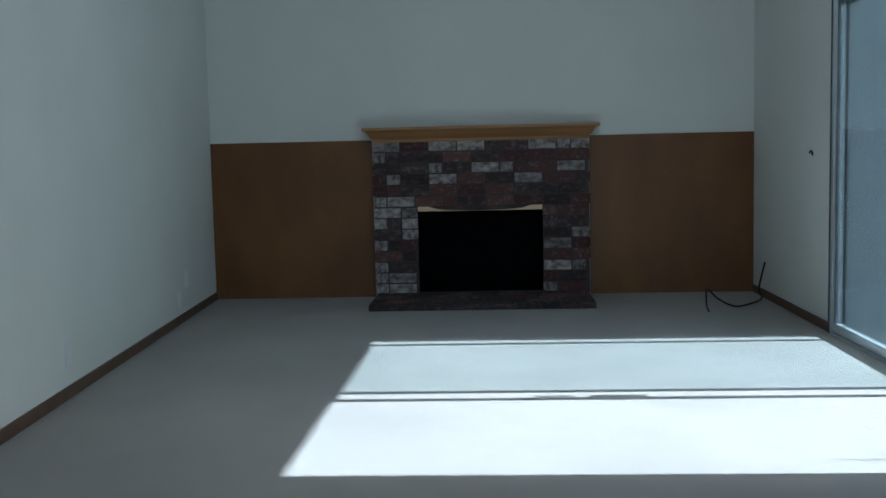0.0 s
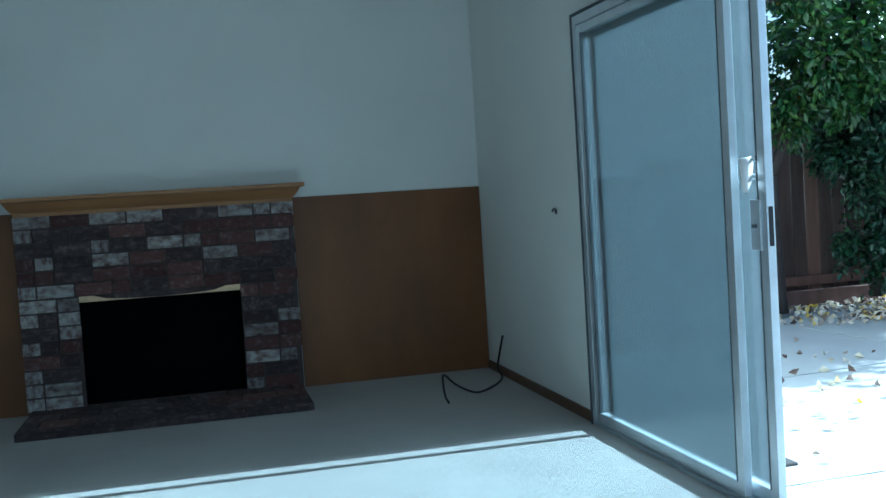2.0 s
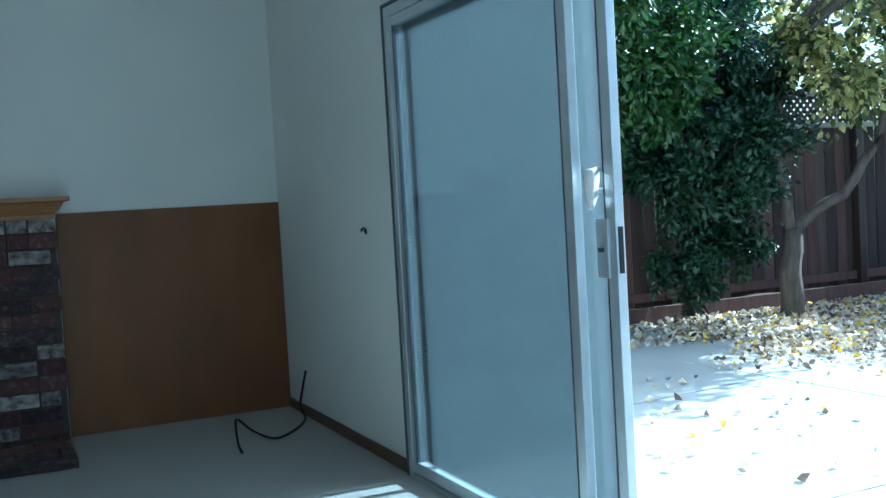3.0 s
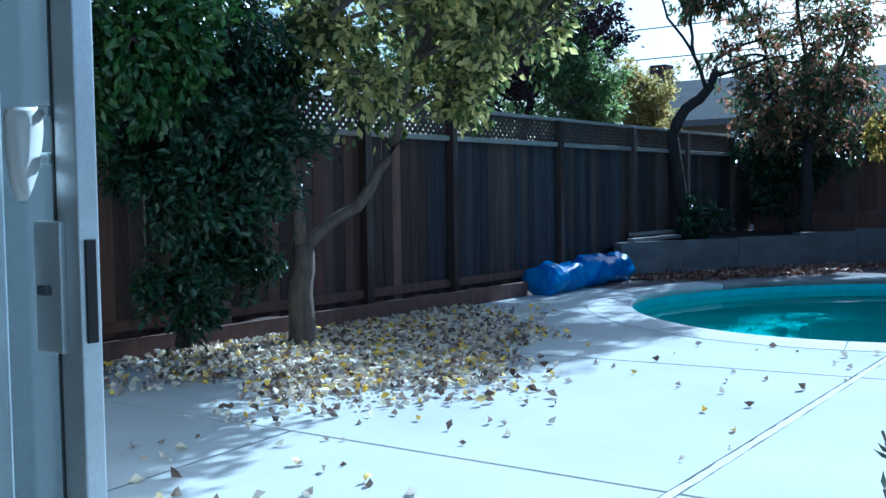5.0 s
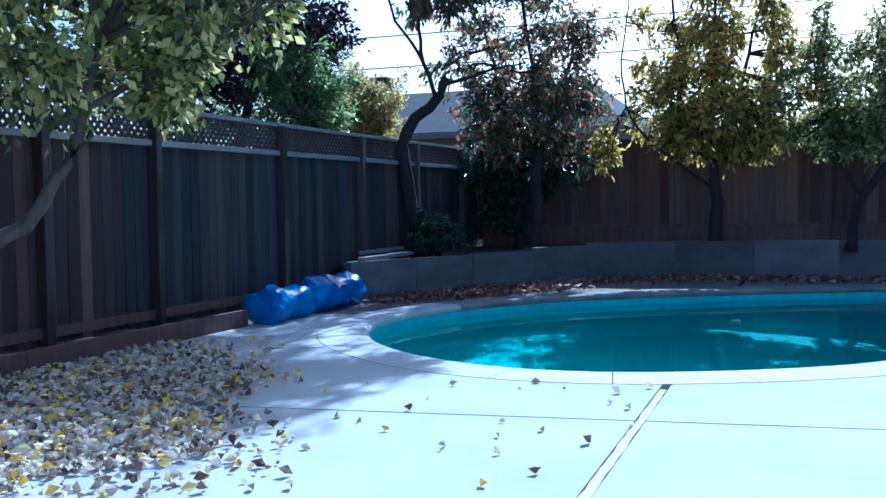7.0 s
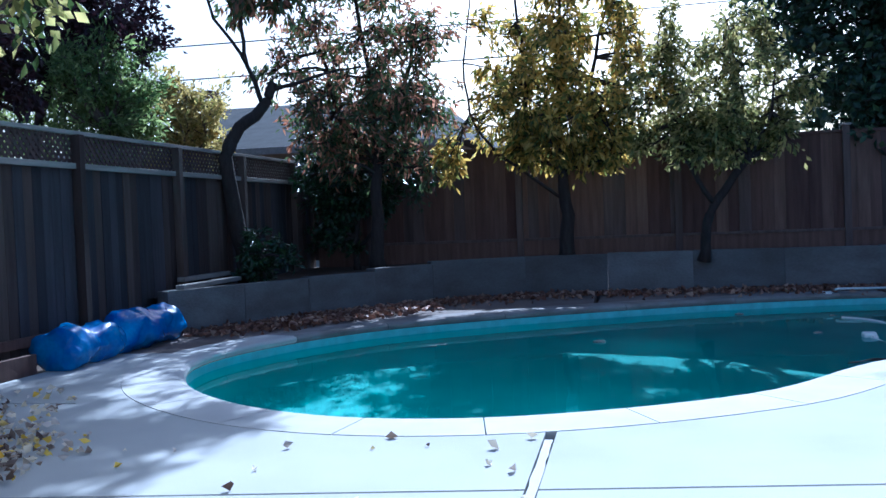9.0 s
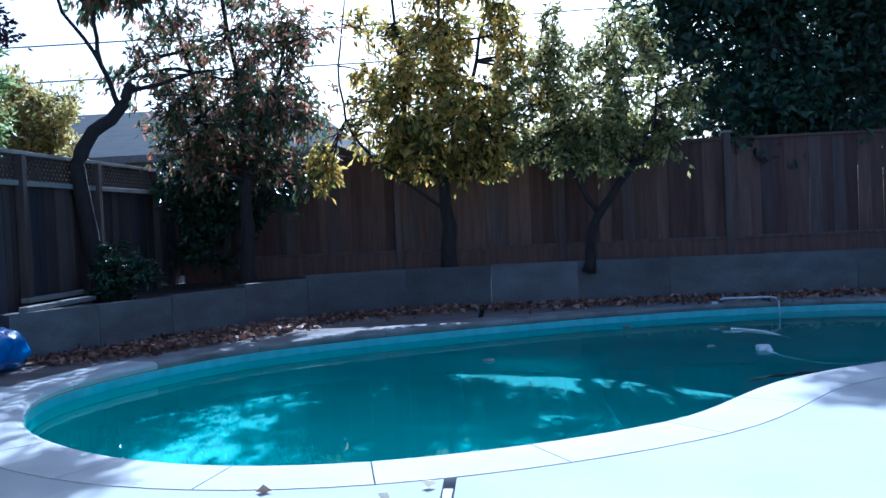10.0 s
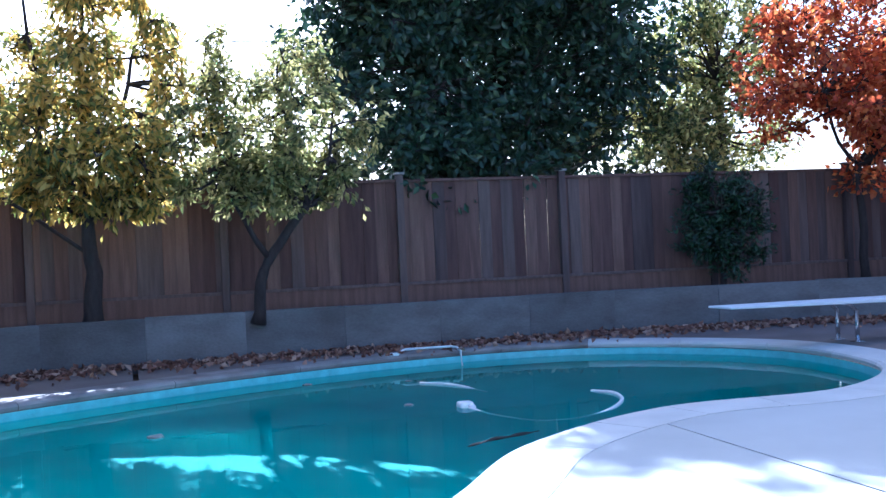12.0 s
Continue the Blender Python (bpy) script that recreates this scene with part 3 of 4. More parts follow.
def patio():
    base = tagged(empty("pavement", (3, -3, DECK)), "pale concrete patio slabs with dirt-filled joints", "patio", kind="structure")
    bm = ring_sheet([(0.155, DECK_Y0), (DECK_X1, DECK_Y0), (DECK_X1, DECK_Y1), (0.155, DECK_Y1)], [tuple(p) for p in grown(EDGE, 0.4625)], DECK)
    for axis, a, skew, half, lo, hi in JOINTS:
        no = Vector((1, -skew, 0)) if axis == 0 else Vector((-skew, 1, 0))
        for limit in (lo, hi):
            if abs(limit) < 90:
                co, cut = (Vector((0, limit, 0)), Vector((0, 1, 0))) if axis == 0 else (Vector((limit, 0, 0)), Vector((1, 0, 0)))
                bmesh.ops.bisect_plane(bm, geom=bm.verts[:] + bm.edges[:] + bm.faces[:], plane_co=co, plane_no=cut, dist=1e-5)
        for o in (-half, half):
            co = Vector((a + o, 0, 0)) if axis == 0 else Vector((0, a + o, 0))
            bmesh.ops.bisect_plane(bm, geom=bm.verts[:] + bm.edges[:] + bm.faces[:], plane_co=co, plane_no=no, dist=1e-5)

    def beside(c, joint):
        axis, a, skew, half, lo, hi = joint
        return c[axis] - a - skew * c[1 - axis]

    def within(c, joint):
        return joint[4] < c[1 - joint[0]] < joint[5]

    gone = [f for f in bm.faces if any(abs(beside(f.calc_center_median(), k)) < k[3] and within(f.calc_center_median(), k) for k in JOINTS)]
    bmesh.ops.delete(bm, geom=gone, context='FACES')
    cells = {}
    for f in bm.faces:
        c = f.calc_center_median()
        key = tuple((beside(c, k) > 0) if within(c, k) else False for k in JOINTS)
        cells.setdefault(key, []).append([v.co.copy() for v in f.verts])
    bm.free()
    for key in sorted(cells):
        bm = bmesh.new()
        for pts in cells[key]:
            bm.faces.new([bm.verts.new(p) for p in pts])
        bmesh.ops.remove_doubles(bm, verts=bm.verts[:], dist=1e-4)
        out = bmesh.ops.extrude_face_region(bm, geom=bm.faces[:])
        bmesh.ops.translate(bm, verts=[v for v in out["geom"] if isinstance(v, bmesh.types.BMVert)], vec=(0, 0, -0.075))
        bmesh.ops.recalc_face_normals(bm, faces=bm.faces[:])
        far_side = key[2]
        part("slab", bm, STAINED_SHADED if far_side else CONCRETE, base, "leaf-stained, shade-darkened concrete slab" if far_side else "")


patio()


def joint_strip(x0, x1):
    """A pale mortar strip laid between the slabs, a little uneven along its sides."""
    bm, n = bmesh.new(), 60
    rnd, rows = random.Random(31), []
    for i in range(n + 1):
        x = x0 + (x1 - x0) * i / n
        y = -3.13 + 0.028 * x
        a, b = y - 0.024 + rnd.uniform(-0.005, 0.005), y + 0.024 + rnd.uniform(-0.005, 0.005)
        rows.append([bm.verts.new(p) for p in ((x, a, DECK - 0.06), (x, a + 0.002, DECK - 0.002), (x, b - 0.002, DECK - 0.002), (x, b, DECK - 0.06))])
    for p, q in zip(rows, rows[1:]):
        for k in range(4):
            bm.faces.new((p[k], q[k], q[(k + 1) % 4], p[(k + 1) % 4]))
    bm.faces.new(rows[0]), bm.faces.new(rows[-1][::-1])
    bmesh.ops.recalc_face_normals(bm, faces=bm.faces[:])
    tagged(link("trim", bm, COPING), "pale mortar strip filling a wide joint of the patio", "joint strip", kind="structure")


joint_strip(0.16, 6.93)


def coping():
    base = tagged(empty("pool_coping", (11, -4, DECK)), "rounded pale concrete coping around the pool", "coping", kind="structure")
    n, step = len(EDGE), 4
    for i0 in range(0, n, step):
        bm = bmesh.new()
        rows = []
        for j in range(step + 1):
            t = i0 + j
            p, q = COPE_IN[t % n].copy(), COPE_OUT[t % n].copy()
            if j in (0, step):
                along = (EDGE[(t + 1) % n] - EDGE[t % n]).normalized() * (0.004 if j == 0 else -0.004)
                p, q = p + along, q + along
            inward = (p - q).normalized()
            sec = [(q, DECK - 0.07), (q, DECK + 0.004), (p - inward * 0.05, DECK + 0.010), (p - inward * 0.012, DECK - 0.004), (p, DECK - 0.025),
                   (p - inward * 0.01, DECK - 0.06), (p - inward * 0.06, DECK - 0.075)]
            rows.append([bm.verts.new((c.x, c.y, z)) for c, z in sec])
        for r0, r1 in zip(rows, rows[1:]):
            for k in range(len(r0)):
                bm.faces.new((r0[k], r0[(k + 1) % len(r0)], r1[(k + 1) % len(r0)], r1[k]))
        bm.faces.new(rows[0][::-1])
        bm.faces.new(rows[-1])
        bmesh.ops.recalc_face_normals(bm, faces=bm.faces[:])
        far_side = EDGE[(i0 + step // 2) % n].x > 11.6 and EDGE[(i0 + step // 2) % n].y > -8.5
        part("coping_stone", bm, COPING_STAINED_SHADED if far_side else COPING, base, "leaf-stained, shade-darkened coping stone" if far_side else "")


coping()


def pool():
    base = tagged(empty("swimming_pool", (11, -4, -1)), "kidney-shaped pool with aqua plaster and still water", "pool", kind="structure")
    n = len(EDGE)

    def depth(p):
        return -1.15 - 1.2 * min(1, max(0, (-p.y - 3.0) / 3.5))

    bm = bmesh.new()
    rings = []
    for off, z in ((0.0, -0.33), (0.0, -0.75), (-0.12, None), (-0.5, None)):
        rings.append([bm.verts.new((p.x, p.y, (depth(p) + (0.14 if off == -0.12 else 0)) if z is None else z)) for p in grown(EDGE, off)])
    for a, b in zip(rings, rings[1:]):
        for i in range(n):
            bm.faces.new((a[i], a[(i + 1) % n], b[(i + 1) % n], b[i]))
    floor_edges = [bm.edges.get((rings[-1][i], rings[-1][(i + 1) % n])) for i in range(n)]
    bmesh.ops.triangle_fill(bm, use_beauty=True, edges=floor_edges)
    bmesh.ops.recalc_face_normals(bm, faces=bm.faces[:])
    part("basin", bm, PLASTER, base, "aqua plaster basin", True)
    bm = bmesh.new()
    a, b = ([bm.verts.new((p.x, p.y, z)) for p in EDGE] for z in (DECK - 0.07, -0.33))
    for i in range(n):
        bm.faces.new((a[i], a[(i + 1) % n], b[(i + 1) % n], b[i]))
    part("waterline_band", bm, WATERLINE, base, "blue waterline plaster band", True)
    bm = bmesh.new()
    bm.faces.new([bm.verts.new((p.x, p.y, -0.20)) for p in EDGE])
    bmesh.ops.triangulate(bm, faces=bm.faces[:])
    bmesh.ops.recalc_face_normals(bm, faces=bm.faces[:])
    if sum(f.normal.z for f in bm.faces) < 0:
        bmesh.ops.reverse_faces(bm, faces=bm.faces[:])
    w = part("water_surface", bm, WATER, base, "clear still pool water")
    w.visible_shadow = False


pool()

# house walls that close the yard
tagged(link("wall_exterior", box((0.0, 0.15, -0.12), (0.15, 2.2, 2.9)), STUCCO), "plain beige stucco house wall", "wall", kind="structure")
tagged(link("roof_eave", box((-W - 0.6, -D - 0.6, H + 0.16), (0.55, 2.4, H + 0.30)), ROOF), "grey shingled roof edge of the house", "roof", kind="structure")

# ---- retaining wall and raised bed ----
WALL_LINE = [(11.9, 1.78), (13.9, 0.85), (15.7, -0.35), (16.5, -1.6), (16.65, -4.0), (16.65, -9.0), (16.3, -12.0), (15.0, -14.8)]
FENCE_X, FENCE_Y, SOUTH_Y = 17.6, 2.0, -15.2


def along(line, step):
    """Points and directions at even steps along a polyline."""
    out, left = [], 0.0
    for p, q in zip(line, line[1:]):
        p, q = Vector(p), Vector(q)
        d, at = (q - p).length, left
        while at < d:
            out.append((p + (q - p) * (at / d), math.atan2(q.y - p.y, q.x - p.x)))
            at += step
        left = at - d
    return out


def wall_top(y):
    return 0.44 + 0.085 * min(1.0, max(0.0, (0.9 - y) / 2.0))


def retaining_wall():
    """Tall cast concrete panels stood end to end, each a little out of line."""
    base = tagged(empty("retaining_wall", (16.5, -4, DECK)), "low grey cast concrete retaining wall behind the pool", "retaining wall", kind="structure")
    me = piece_mesh("panel", BLOCK, 0.012, (1, 1, 1), 0.004, 3)
    rnd = random.Random(9)
    for p, q in zip(WALL_LINE, WALL_LINE[1:]):
        d = Vector(q) - Vector(p)
        n = max(1, round(d.length / 1.3))
        a = math.atan2(d.y, d.x)
        for i in range(n):
            c = Vector(p) + d * ((i + 0.5) / n)
            top = wall_top(c.y) + rnd.uniform(-0.008, 0.008)
            piece("panel", me, base, (c.x + rnd.uniform(-0.006, 0.006), c.y, (top - 0.13) / 2), (d.length / n - 0.008, 0.19, top + 0.13), a)
        if p != WALL_LINE[0]:
            part("corner_fill", box((p[0] - 0.08, p[1] - 0.08, -0.13), (p[0] + 0.08, p[1] + 0.08, wall_top(p[1]) - 0.02), 0.006), BLOCK, base)


retaining_wall()
bm = bmesh.new()
bm.faces.new([bm.verts.new((x, y, 0.40)) for x, y in WALL_LINE + [(17.7, SOUTH_Y), (17.7, 2.1), (11.9, 2.1)]])
bmesh.ops.triangulate(bm, faces=bm.faces[:])
bmesh.ops.subdivide_edges(bm, edges=bm.edges[:], cuts=3, use_grid_fill=True)
for v in bm.verts:
    v.co.z += 0.05 * (noise.noise(v.co * 1.3) - 0.3) + 0.07 * min(1.0, max(0.0, (0.9 - v.co.y) / 2.0))
bmesh.ops.recalc_face_normals(bm, faces=bm.faces[:])
tagged(link("raised_bed", bm, SOIL), "raised bed of dark soil behind the retaining wall", "soil bed", kind="structure")

for lo, hi, t in (((12.1, 1.62, 0.44), (13.7, 1.72, 0.49), -0.18), ((12.6, 1.85, 0.50), (13.9, 1.95, 0.55), -0.1)):
    ob = tagged(link("timber_edging", box(lo, hi, 0.006), RAIL), "weathered loose timber board on the raised bed", "timber", "loose boards")

# kerb board and bed along the side fence
tagged(link("kerb_board", box((0.2, 1.60, -0.13), (9.3, 1.64, 0.115), 0.006), FENCE), "long weathered timber kerb board along the fence", "kerb", kind="structure")
bm = bmesh.new()
bmesh.ops.create_grid(bm, x_segments=90, y_segments=5, size=0.5, matrix=Matrix.LocRotScale((4.75, 1.82, 0.06), None, (9.1, 0.36, 1)))
for v in bm.verts:
    v.co.z += 0.05 * noise.noise(v.co * 4)
tagged(link("planting_strip", bm, SOIL), "narrow strip of dark soil under the fence", "soil bed", kind="structure")


# ---- fences ----
def side_fence():
    base = tagged(empty("fence", (9, FENCE_Y, 0)), "dark weathered board fence with a lattice top", "fence")
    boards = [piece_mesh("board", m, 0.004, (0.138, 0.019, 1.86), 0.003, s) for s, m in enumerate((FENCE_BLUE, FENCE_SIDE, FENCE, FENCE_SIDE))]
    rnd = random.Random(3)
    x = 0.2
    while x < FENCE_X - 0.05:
        # past 7.6 m the boards turn darker and bluer
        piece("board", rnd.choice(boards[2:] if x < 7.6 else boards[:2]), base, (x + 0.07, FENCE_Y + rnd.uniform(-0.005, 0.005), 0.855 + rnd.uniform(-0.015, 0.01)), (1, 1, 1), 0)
        x += 0.1455
    part("bottom_rail", box((0.2, FENCE_Y - 0.06, 0.12), (FENCE_X, FENCE_Y - 0.022, 0.21), 0.005), FENCE, base)
    part("mid_rail", box((0.2, FENCE_Y - 0.07, 1.73), (FENCE_X, FENCE_Y - 0.022, 1.785), 0.004), RAIL, base, "pale weathered rail under the lattice")
    part("top_rail", box((0.2, FENCE_Y - 0.055, 2.06), (FENCE_X, FENCE_Y + 0.03, 2.10), 0.004), RAIL, base, "pale weathered top rail")
    bm = bmesh.new()
    for s in (-1, 1):
        x = 0.3
        while x < FENCE_X - 0.3:
            y = FENCE_Y - 0.014 + 0.004 * s
            a, b = Vector((x, y, 1.785)), Vector((x + 0.275, y, 2.06))
            if s < 0:
                a.z, b.z = b.z, a.z
            w = Vector((0.012, 0, -0.012 * s))
            q = [bm.verts.new(p) for p in (a - w, b - w, b + w, a + w)]
            r = [bm.verts.new(v.co + Vector((0, 0.007, 0))) for v in q]
            bm.faces.new(q), bm.faces.new(r[::-1])
            for i in range(4):
                bm.faces.new((q[i], q[(i + 1) % 4], r[(i + 1) % 4], r[i]))
            x += 0.09
    part("lattice", bm, FENCE_GREY, base, "diagonal wooden lattice strip")
    for x in (0.9, 3.0, 5.0, 6.85, 8.3, 10.62, 12.7, 14.6, 16.6):
        part("post", box((x - 0.045, FENCE_Y - 0.115, 0.0), (x + 0.045, FENCE_Y - 0.022, 2.06), 0.006), FENCE_SIDE, base)


def far_fence():
    base = tagged(empty("fence", (FENCE_X, -6, 0)), "reddish weathered board fence above the block wall", "fence")
    boards = [piece_mesh("board", m, 0.004, (0.019, 0.176, 1.66), 0.002, s) for s, m in enumerate((FENCE, FENCE, FENCE_GREY))]
    rnd = random.Random(5)
    y, n = 1.9, 0
    while y > SOUTH_Y + 0.1:
        slit = 0.003 if -8.6 < y < -6.9 and rnd.random() < 0.6 else -0.006
        piece("board", rnd.choice(boards), base, (FENCE_X + 0.011 * (n % 2), y, 1.36 + rnd.uniform(-0.03, 0.02)))
        y -= 0.174 + slit
        n += 1
    part("kick_board", box((FENCE_X - 0.07, SOUTH_Y, 0.30), (FENCE_X - 0.025, 1.9, 0.72), 0.005), FENCE, base)
    part("bottom_rail", box((FENCE_X - 0.10, SOUTH_Y, 0.72), (FENCE_X - 0.012, 1.9, 0.76), 0.004), FENCE_GREY, base)
    part("top_rail", box((FENCE_X - 0.05, SOUTH_Y, 2.16), (FENCE_X + 0.04, 1.9, 2.20), 0.004), FENCE, base)
    for i in range(8):
        y = 1.0 - i * 2.42
        post = part("post", box((FENCE_X - 0.115, y - 0.05, 0.38), (FENCE_X - 0.022, y + 0.05, 2.26), 0.006), FENCE_GREY, base)
        part("cap", box((FENCE_X - 0.135, y - 0.07, 2.26), (FENCE_X - 0.005, y + 0.07, 2.29), 0.006), RAIL, post)


def south_fence():
    base = tagged(empty("fence", (9, SOUTH_Y, 0)), "dark weathered board fence closing the yard", "fence")
    me = piece_mesh("board", FENCE, 0.004, (0.29, 0.019, 2.1), 0.003, 2)
    x = 0.3
    while x < FENCE_X:
        piece("board", me, base, (x, SOUTH_Y, 1.0))
        x += 0.30
    part("rail", box((0.2, SOUTH_Y + 0.012, 1.7), (FENCE_X, SOUTH_Y + 0.05, 1.79), 0.004), FENCE, base)


side_fence()
far_fence()
south_fence()


# ---- plants ----
def leaves_mesh(name, pts, dirs, sizes, mat, droop=0.3, slim=0.45, seed=1, bend=0.18):
    """Many folded leaves in one mesh: each a bent diamond of four triangles."""
    rng = np.random.default_rng(seed)
    n = len(pts)
    d = dirs + rng.normal(0, 0.6, (n, 3))
    d[:, 2] -= droop
    d /= np.linalg.norm(d, axis=1)[:, None]
    side = np.cross(d, rng.normal(0, 1, (n, 3)))
    side /= np.linalg.norm(side, axis=1)[:, None] + 1e-9
    up = np.cross(side, d)
    s = sizes[:, None]
    tip, mid = pts + d * s, pts + d * s * 0.5 - up * s * bend * 0.4
    a, b = mid + side * s * slim * 0.5 + up * s * bend, mid - side * s * slim * 0.5 + up * s * bend
    verts = np.stack([pts, a, tip, b, mid], 1).reshape(-1, 3)
    base = np.arange(n)[:, None] * 5
    faces = np.concatenate([base + np.array(f) for f in ((0, 1, 4), (1, 2, 4), (4, 2, 3), (0, 4, 3))], 1).reshape(-1, 3)
    me = bpy.data.meshes.new(name)
    me.vertices.add(len(verts))
    me.vertices.foreach_set("co", verts.ravel())
    me.loops.add(faces.size)
    me.loops.foreach_set("vertex_index", faces.ravel())
    me.polygons.add(len(faces))
    me.polygons.foreach_set("loop_start", np.arange(0, faces.size, 3))
    me.update(calc_edges=True)
    me.materials.append(mat)
    return me


def bent(p, q, bow, n, rnd):
    """A wandering line from p to q."""
    p, q = Vector(p), Vector(q)
    off = Vector([rnd.uniform(-1, 1) for _ in range(3)]) * bow * (q - p).length
    return [p.lerp(q, i / n) + off * math.sin(math.pi * i / n) + Vector([rnd.uniform(-1, 1) for _ in range(3)]) * 0.02 * (q - p).length * (0 < i < n) for i in range(n + 1)]


def tree(name, label, foot, limbs, clumps, leaf_mat, count, size, bark=BARK, droop=0.3, slim=0.45, seed=1, twigs=5, category="tree", fruit=0, spread=0.62):
    """limbs: lists of points with their radii, the first the trunk. clumps: centres and radii of the crown's masses;
    a limb end reaches into each, twigs branch from it and bear the leaves in tufts."""
    rnd, rng = random.Random(seed), np.random.default_rng(seed)
    base = tagged(empty(name, foot), label, category)
    trunk = None
    ends = []
    for i, (path, r0, r1) in enumerate(limbs):
        pts = []
        for a, b in zip(path, path[1:]):
            pts += bent(a, b, 0.05, 4, rnd)[:-1]
        pts.append(Vector(path[-1]))
        rad = [r0 + (r1 - r0) * k / (len(pts) - 1) for k in range(len(pts))]
        if i == 0:
            rad[0] *= 1.35
        made = part("trunk" if i == 0 else "limb", tube(pts, rad, 10 if i == 0 else 7), bark, trunk or base, "", True)
        trunk = trunk or made
        ends += [(p, r) for p, r in zip(pts[len(pts) // 2:], rad[len(pts) // 2:])]
    bm = bmesh.new()
    tufts, dirs, weight = [], [], []
    for c, r in clumps:
        c, r = Vector(c), Vector(r) if hasattr(r, "__len__") else Vector((r, r, r))
        start, r0 = min(ends, key=lambda e: (e[0] - c).length)
        path = bent(start, c, 0.12, 4, rnd)
        tube(path, [min(r0, 0.03) * (1 - 0.16 * k) for k in range(5)], 5, bm)
        for _ in range(twigs):
            u = Vector([rnd.gauss(0, 1) for _ in range(3)]).normalized()
            tip = c + Vector((u.x * r.x, u.y * r.y, u.z * r.z)) * rnd.uniform(0.7, 1.12)
            tw = bent(path[rnd.choice((2, 3, 4))], tip, 0.14, 4, rnd)
            tube(tw, [0.011, 0.009, 0.007, 0.005, 0.003], 4, bm)
            for k in range(1, 5):
                tufts.append(tw[k])
                dirs.append((tip - c).normalized())
                weight.append(r.length)
    part("branchwork", bm, bark, base)
    tufts, dirs, weight = np.array(tufts), np.array(dirs), np.array(weight)
    pick = rng.choice(len(tufts), count, p=weight / weight.sum())
    pts = tufts[pick] + rng.normal(0, 1, (count, 3)) * weight[pick][:, None] * 0.115 * spread / 0.62
    me = leaves_mesh("crown", pts, dirs[pick], size * rng.uniform(0.6, 1.25, count), leaf_mat, droop, slim, seed)
    crown = new("crown", me)
    crown.parent = base
    crown.location = -Vector(foot)
    for i in range(fruit):
        p = pts[rng.integers(count)]
        bm = bmesh.new()
        bmesh.ops.create_icosphere(bm, subdivisions=2, radius=0.036, matrix=Matrix.Translation((p[0], p[1], p[2] - 0.04)))
        part("fruit", bm, FRUIT, base, "ripe orange", True)
    return base


def mound(centre, radius, n, seed, low=-1.0):
    """Clumps spread over an uneven mass."""
    rnd = random.Random(seed)
    out = []
    while len(out) < n:
        u = Vector([rnd.uniform(-1, 1) for _ in range(3)])
        if u.length > 1 or u.z < low:
            continue
        c = Vector(centre) + Vector((u.x * radius[0], u.y * radius[1], u.z * radius[2]))
        s = rnd.uniform(0.22, 0.36) * (sum(radius) / 3) ** 0.75
        out.append((tuple(c), s))
    return out


tree("orange_tree", "green orange tree with a few ripe oranges", (3.0, 1.25, 0.0),
     [([(3.0, 1.25, 0.0), (2.95, 1.15, 0.6), (2.85, 1.0, 1.2)], 0.09, 0.06), ([(2.85, 1.0, 1.2), (3.1, 0.75, 1.75), (3.35, 0.6, 2.2)], 0.05, 0.025), ([(2.85, 1.0, 1.2), (2.5, 0.9, 1.9), (2.4, 0.8, 2.5)], 0.05, 0.025)],
     mound((3.0, 0.75, 2.35), (0.95, 0.75, 0.75), 34, 2), L_CITRUS, 12000, 0.085, BARK_DARK, 0.5, 0.5, 2, 6, "tree", 16)
tree("camellia_bush", "tall dark glossy-leaved shrub against the fence", (4.1, 1.35, 0.05),
     [([(4.1, 1.35, 0.05), (4.1, 1.3, 0.6), (4.15, 1.3, 1.3)], 0.05, 0.035), ([(4.1, 1.35, 0.4), (4.4, 1.3, 1.0), (4.5, 1.3, 1.9)], 0.035, 0.02)],
     mound((4.3, 1.15, 1.85), (0.85, 0.55, 1.35), 70, 4) + mound((4.2, 1.25, 0.7), (0.6, 0.3, 0.5), 22, 74), L_DARK, 24000, 0.08, BARK_DARK, 0.3, 0.5, 4, 6, "shrub")
# the two highest clump masses are unseen, added to dapple the patio
tree("pear_tree", "small pear tree with yellowing leaves by the patio", (5.1, 1.1, -0.1),
     [([(5.1, 1.1, -0.1), (5.08, 1.1, 0.35), (5.12, 1.1, 0.75)], 0.115, 0.085), ([(5.12, 1.1, 0.72), (5.62, 0.95, 1.05), (5.98, 0.82, 1.6), (6.15, 0.75, 2.3)], 0.06, 0.028),
      ([(5.1, 1.1, 0.75), (4.95, 1.1, 1.5), (5.0, 1.0, 2.4)], 0.06, 0.03), ([(5.85, 0.85, 1.75), (6.4, 0.6, 2.1), (6.9, 0.5, 2.3)], 0.03, 0.014)],
     mound((5.9, 0.45, 2.6), (1.25, 1.05, 0.75), 40, 6) + mound((6.5, -0.55, 3.3), (1.1, 0.9, 0.32), 36, 66) + mound((5.6, -0.35, 3.0), (1.0, 0.8, 0.2), 32, 67) + [((6.7, 0.45, 1.95), 0.2), ((6.4, 0.5, 1.9), 0.22)], L_PEAR, 13500, 0.102, BARK, 0.6, 0.6, 6, 6)
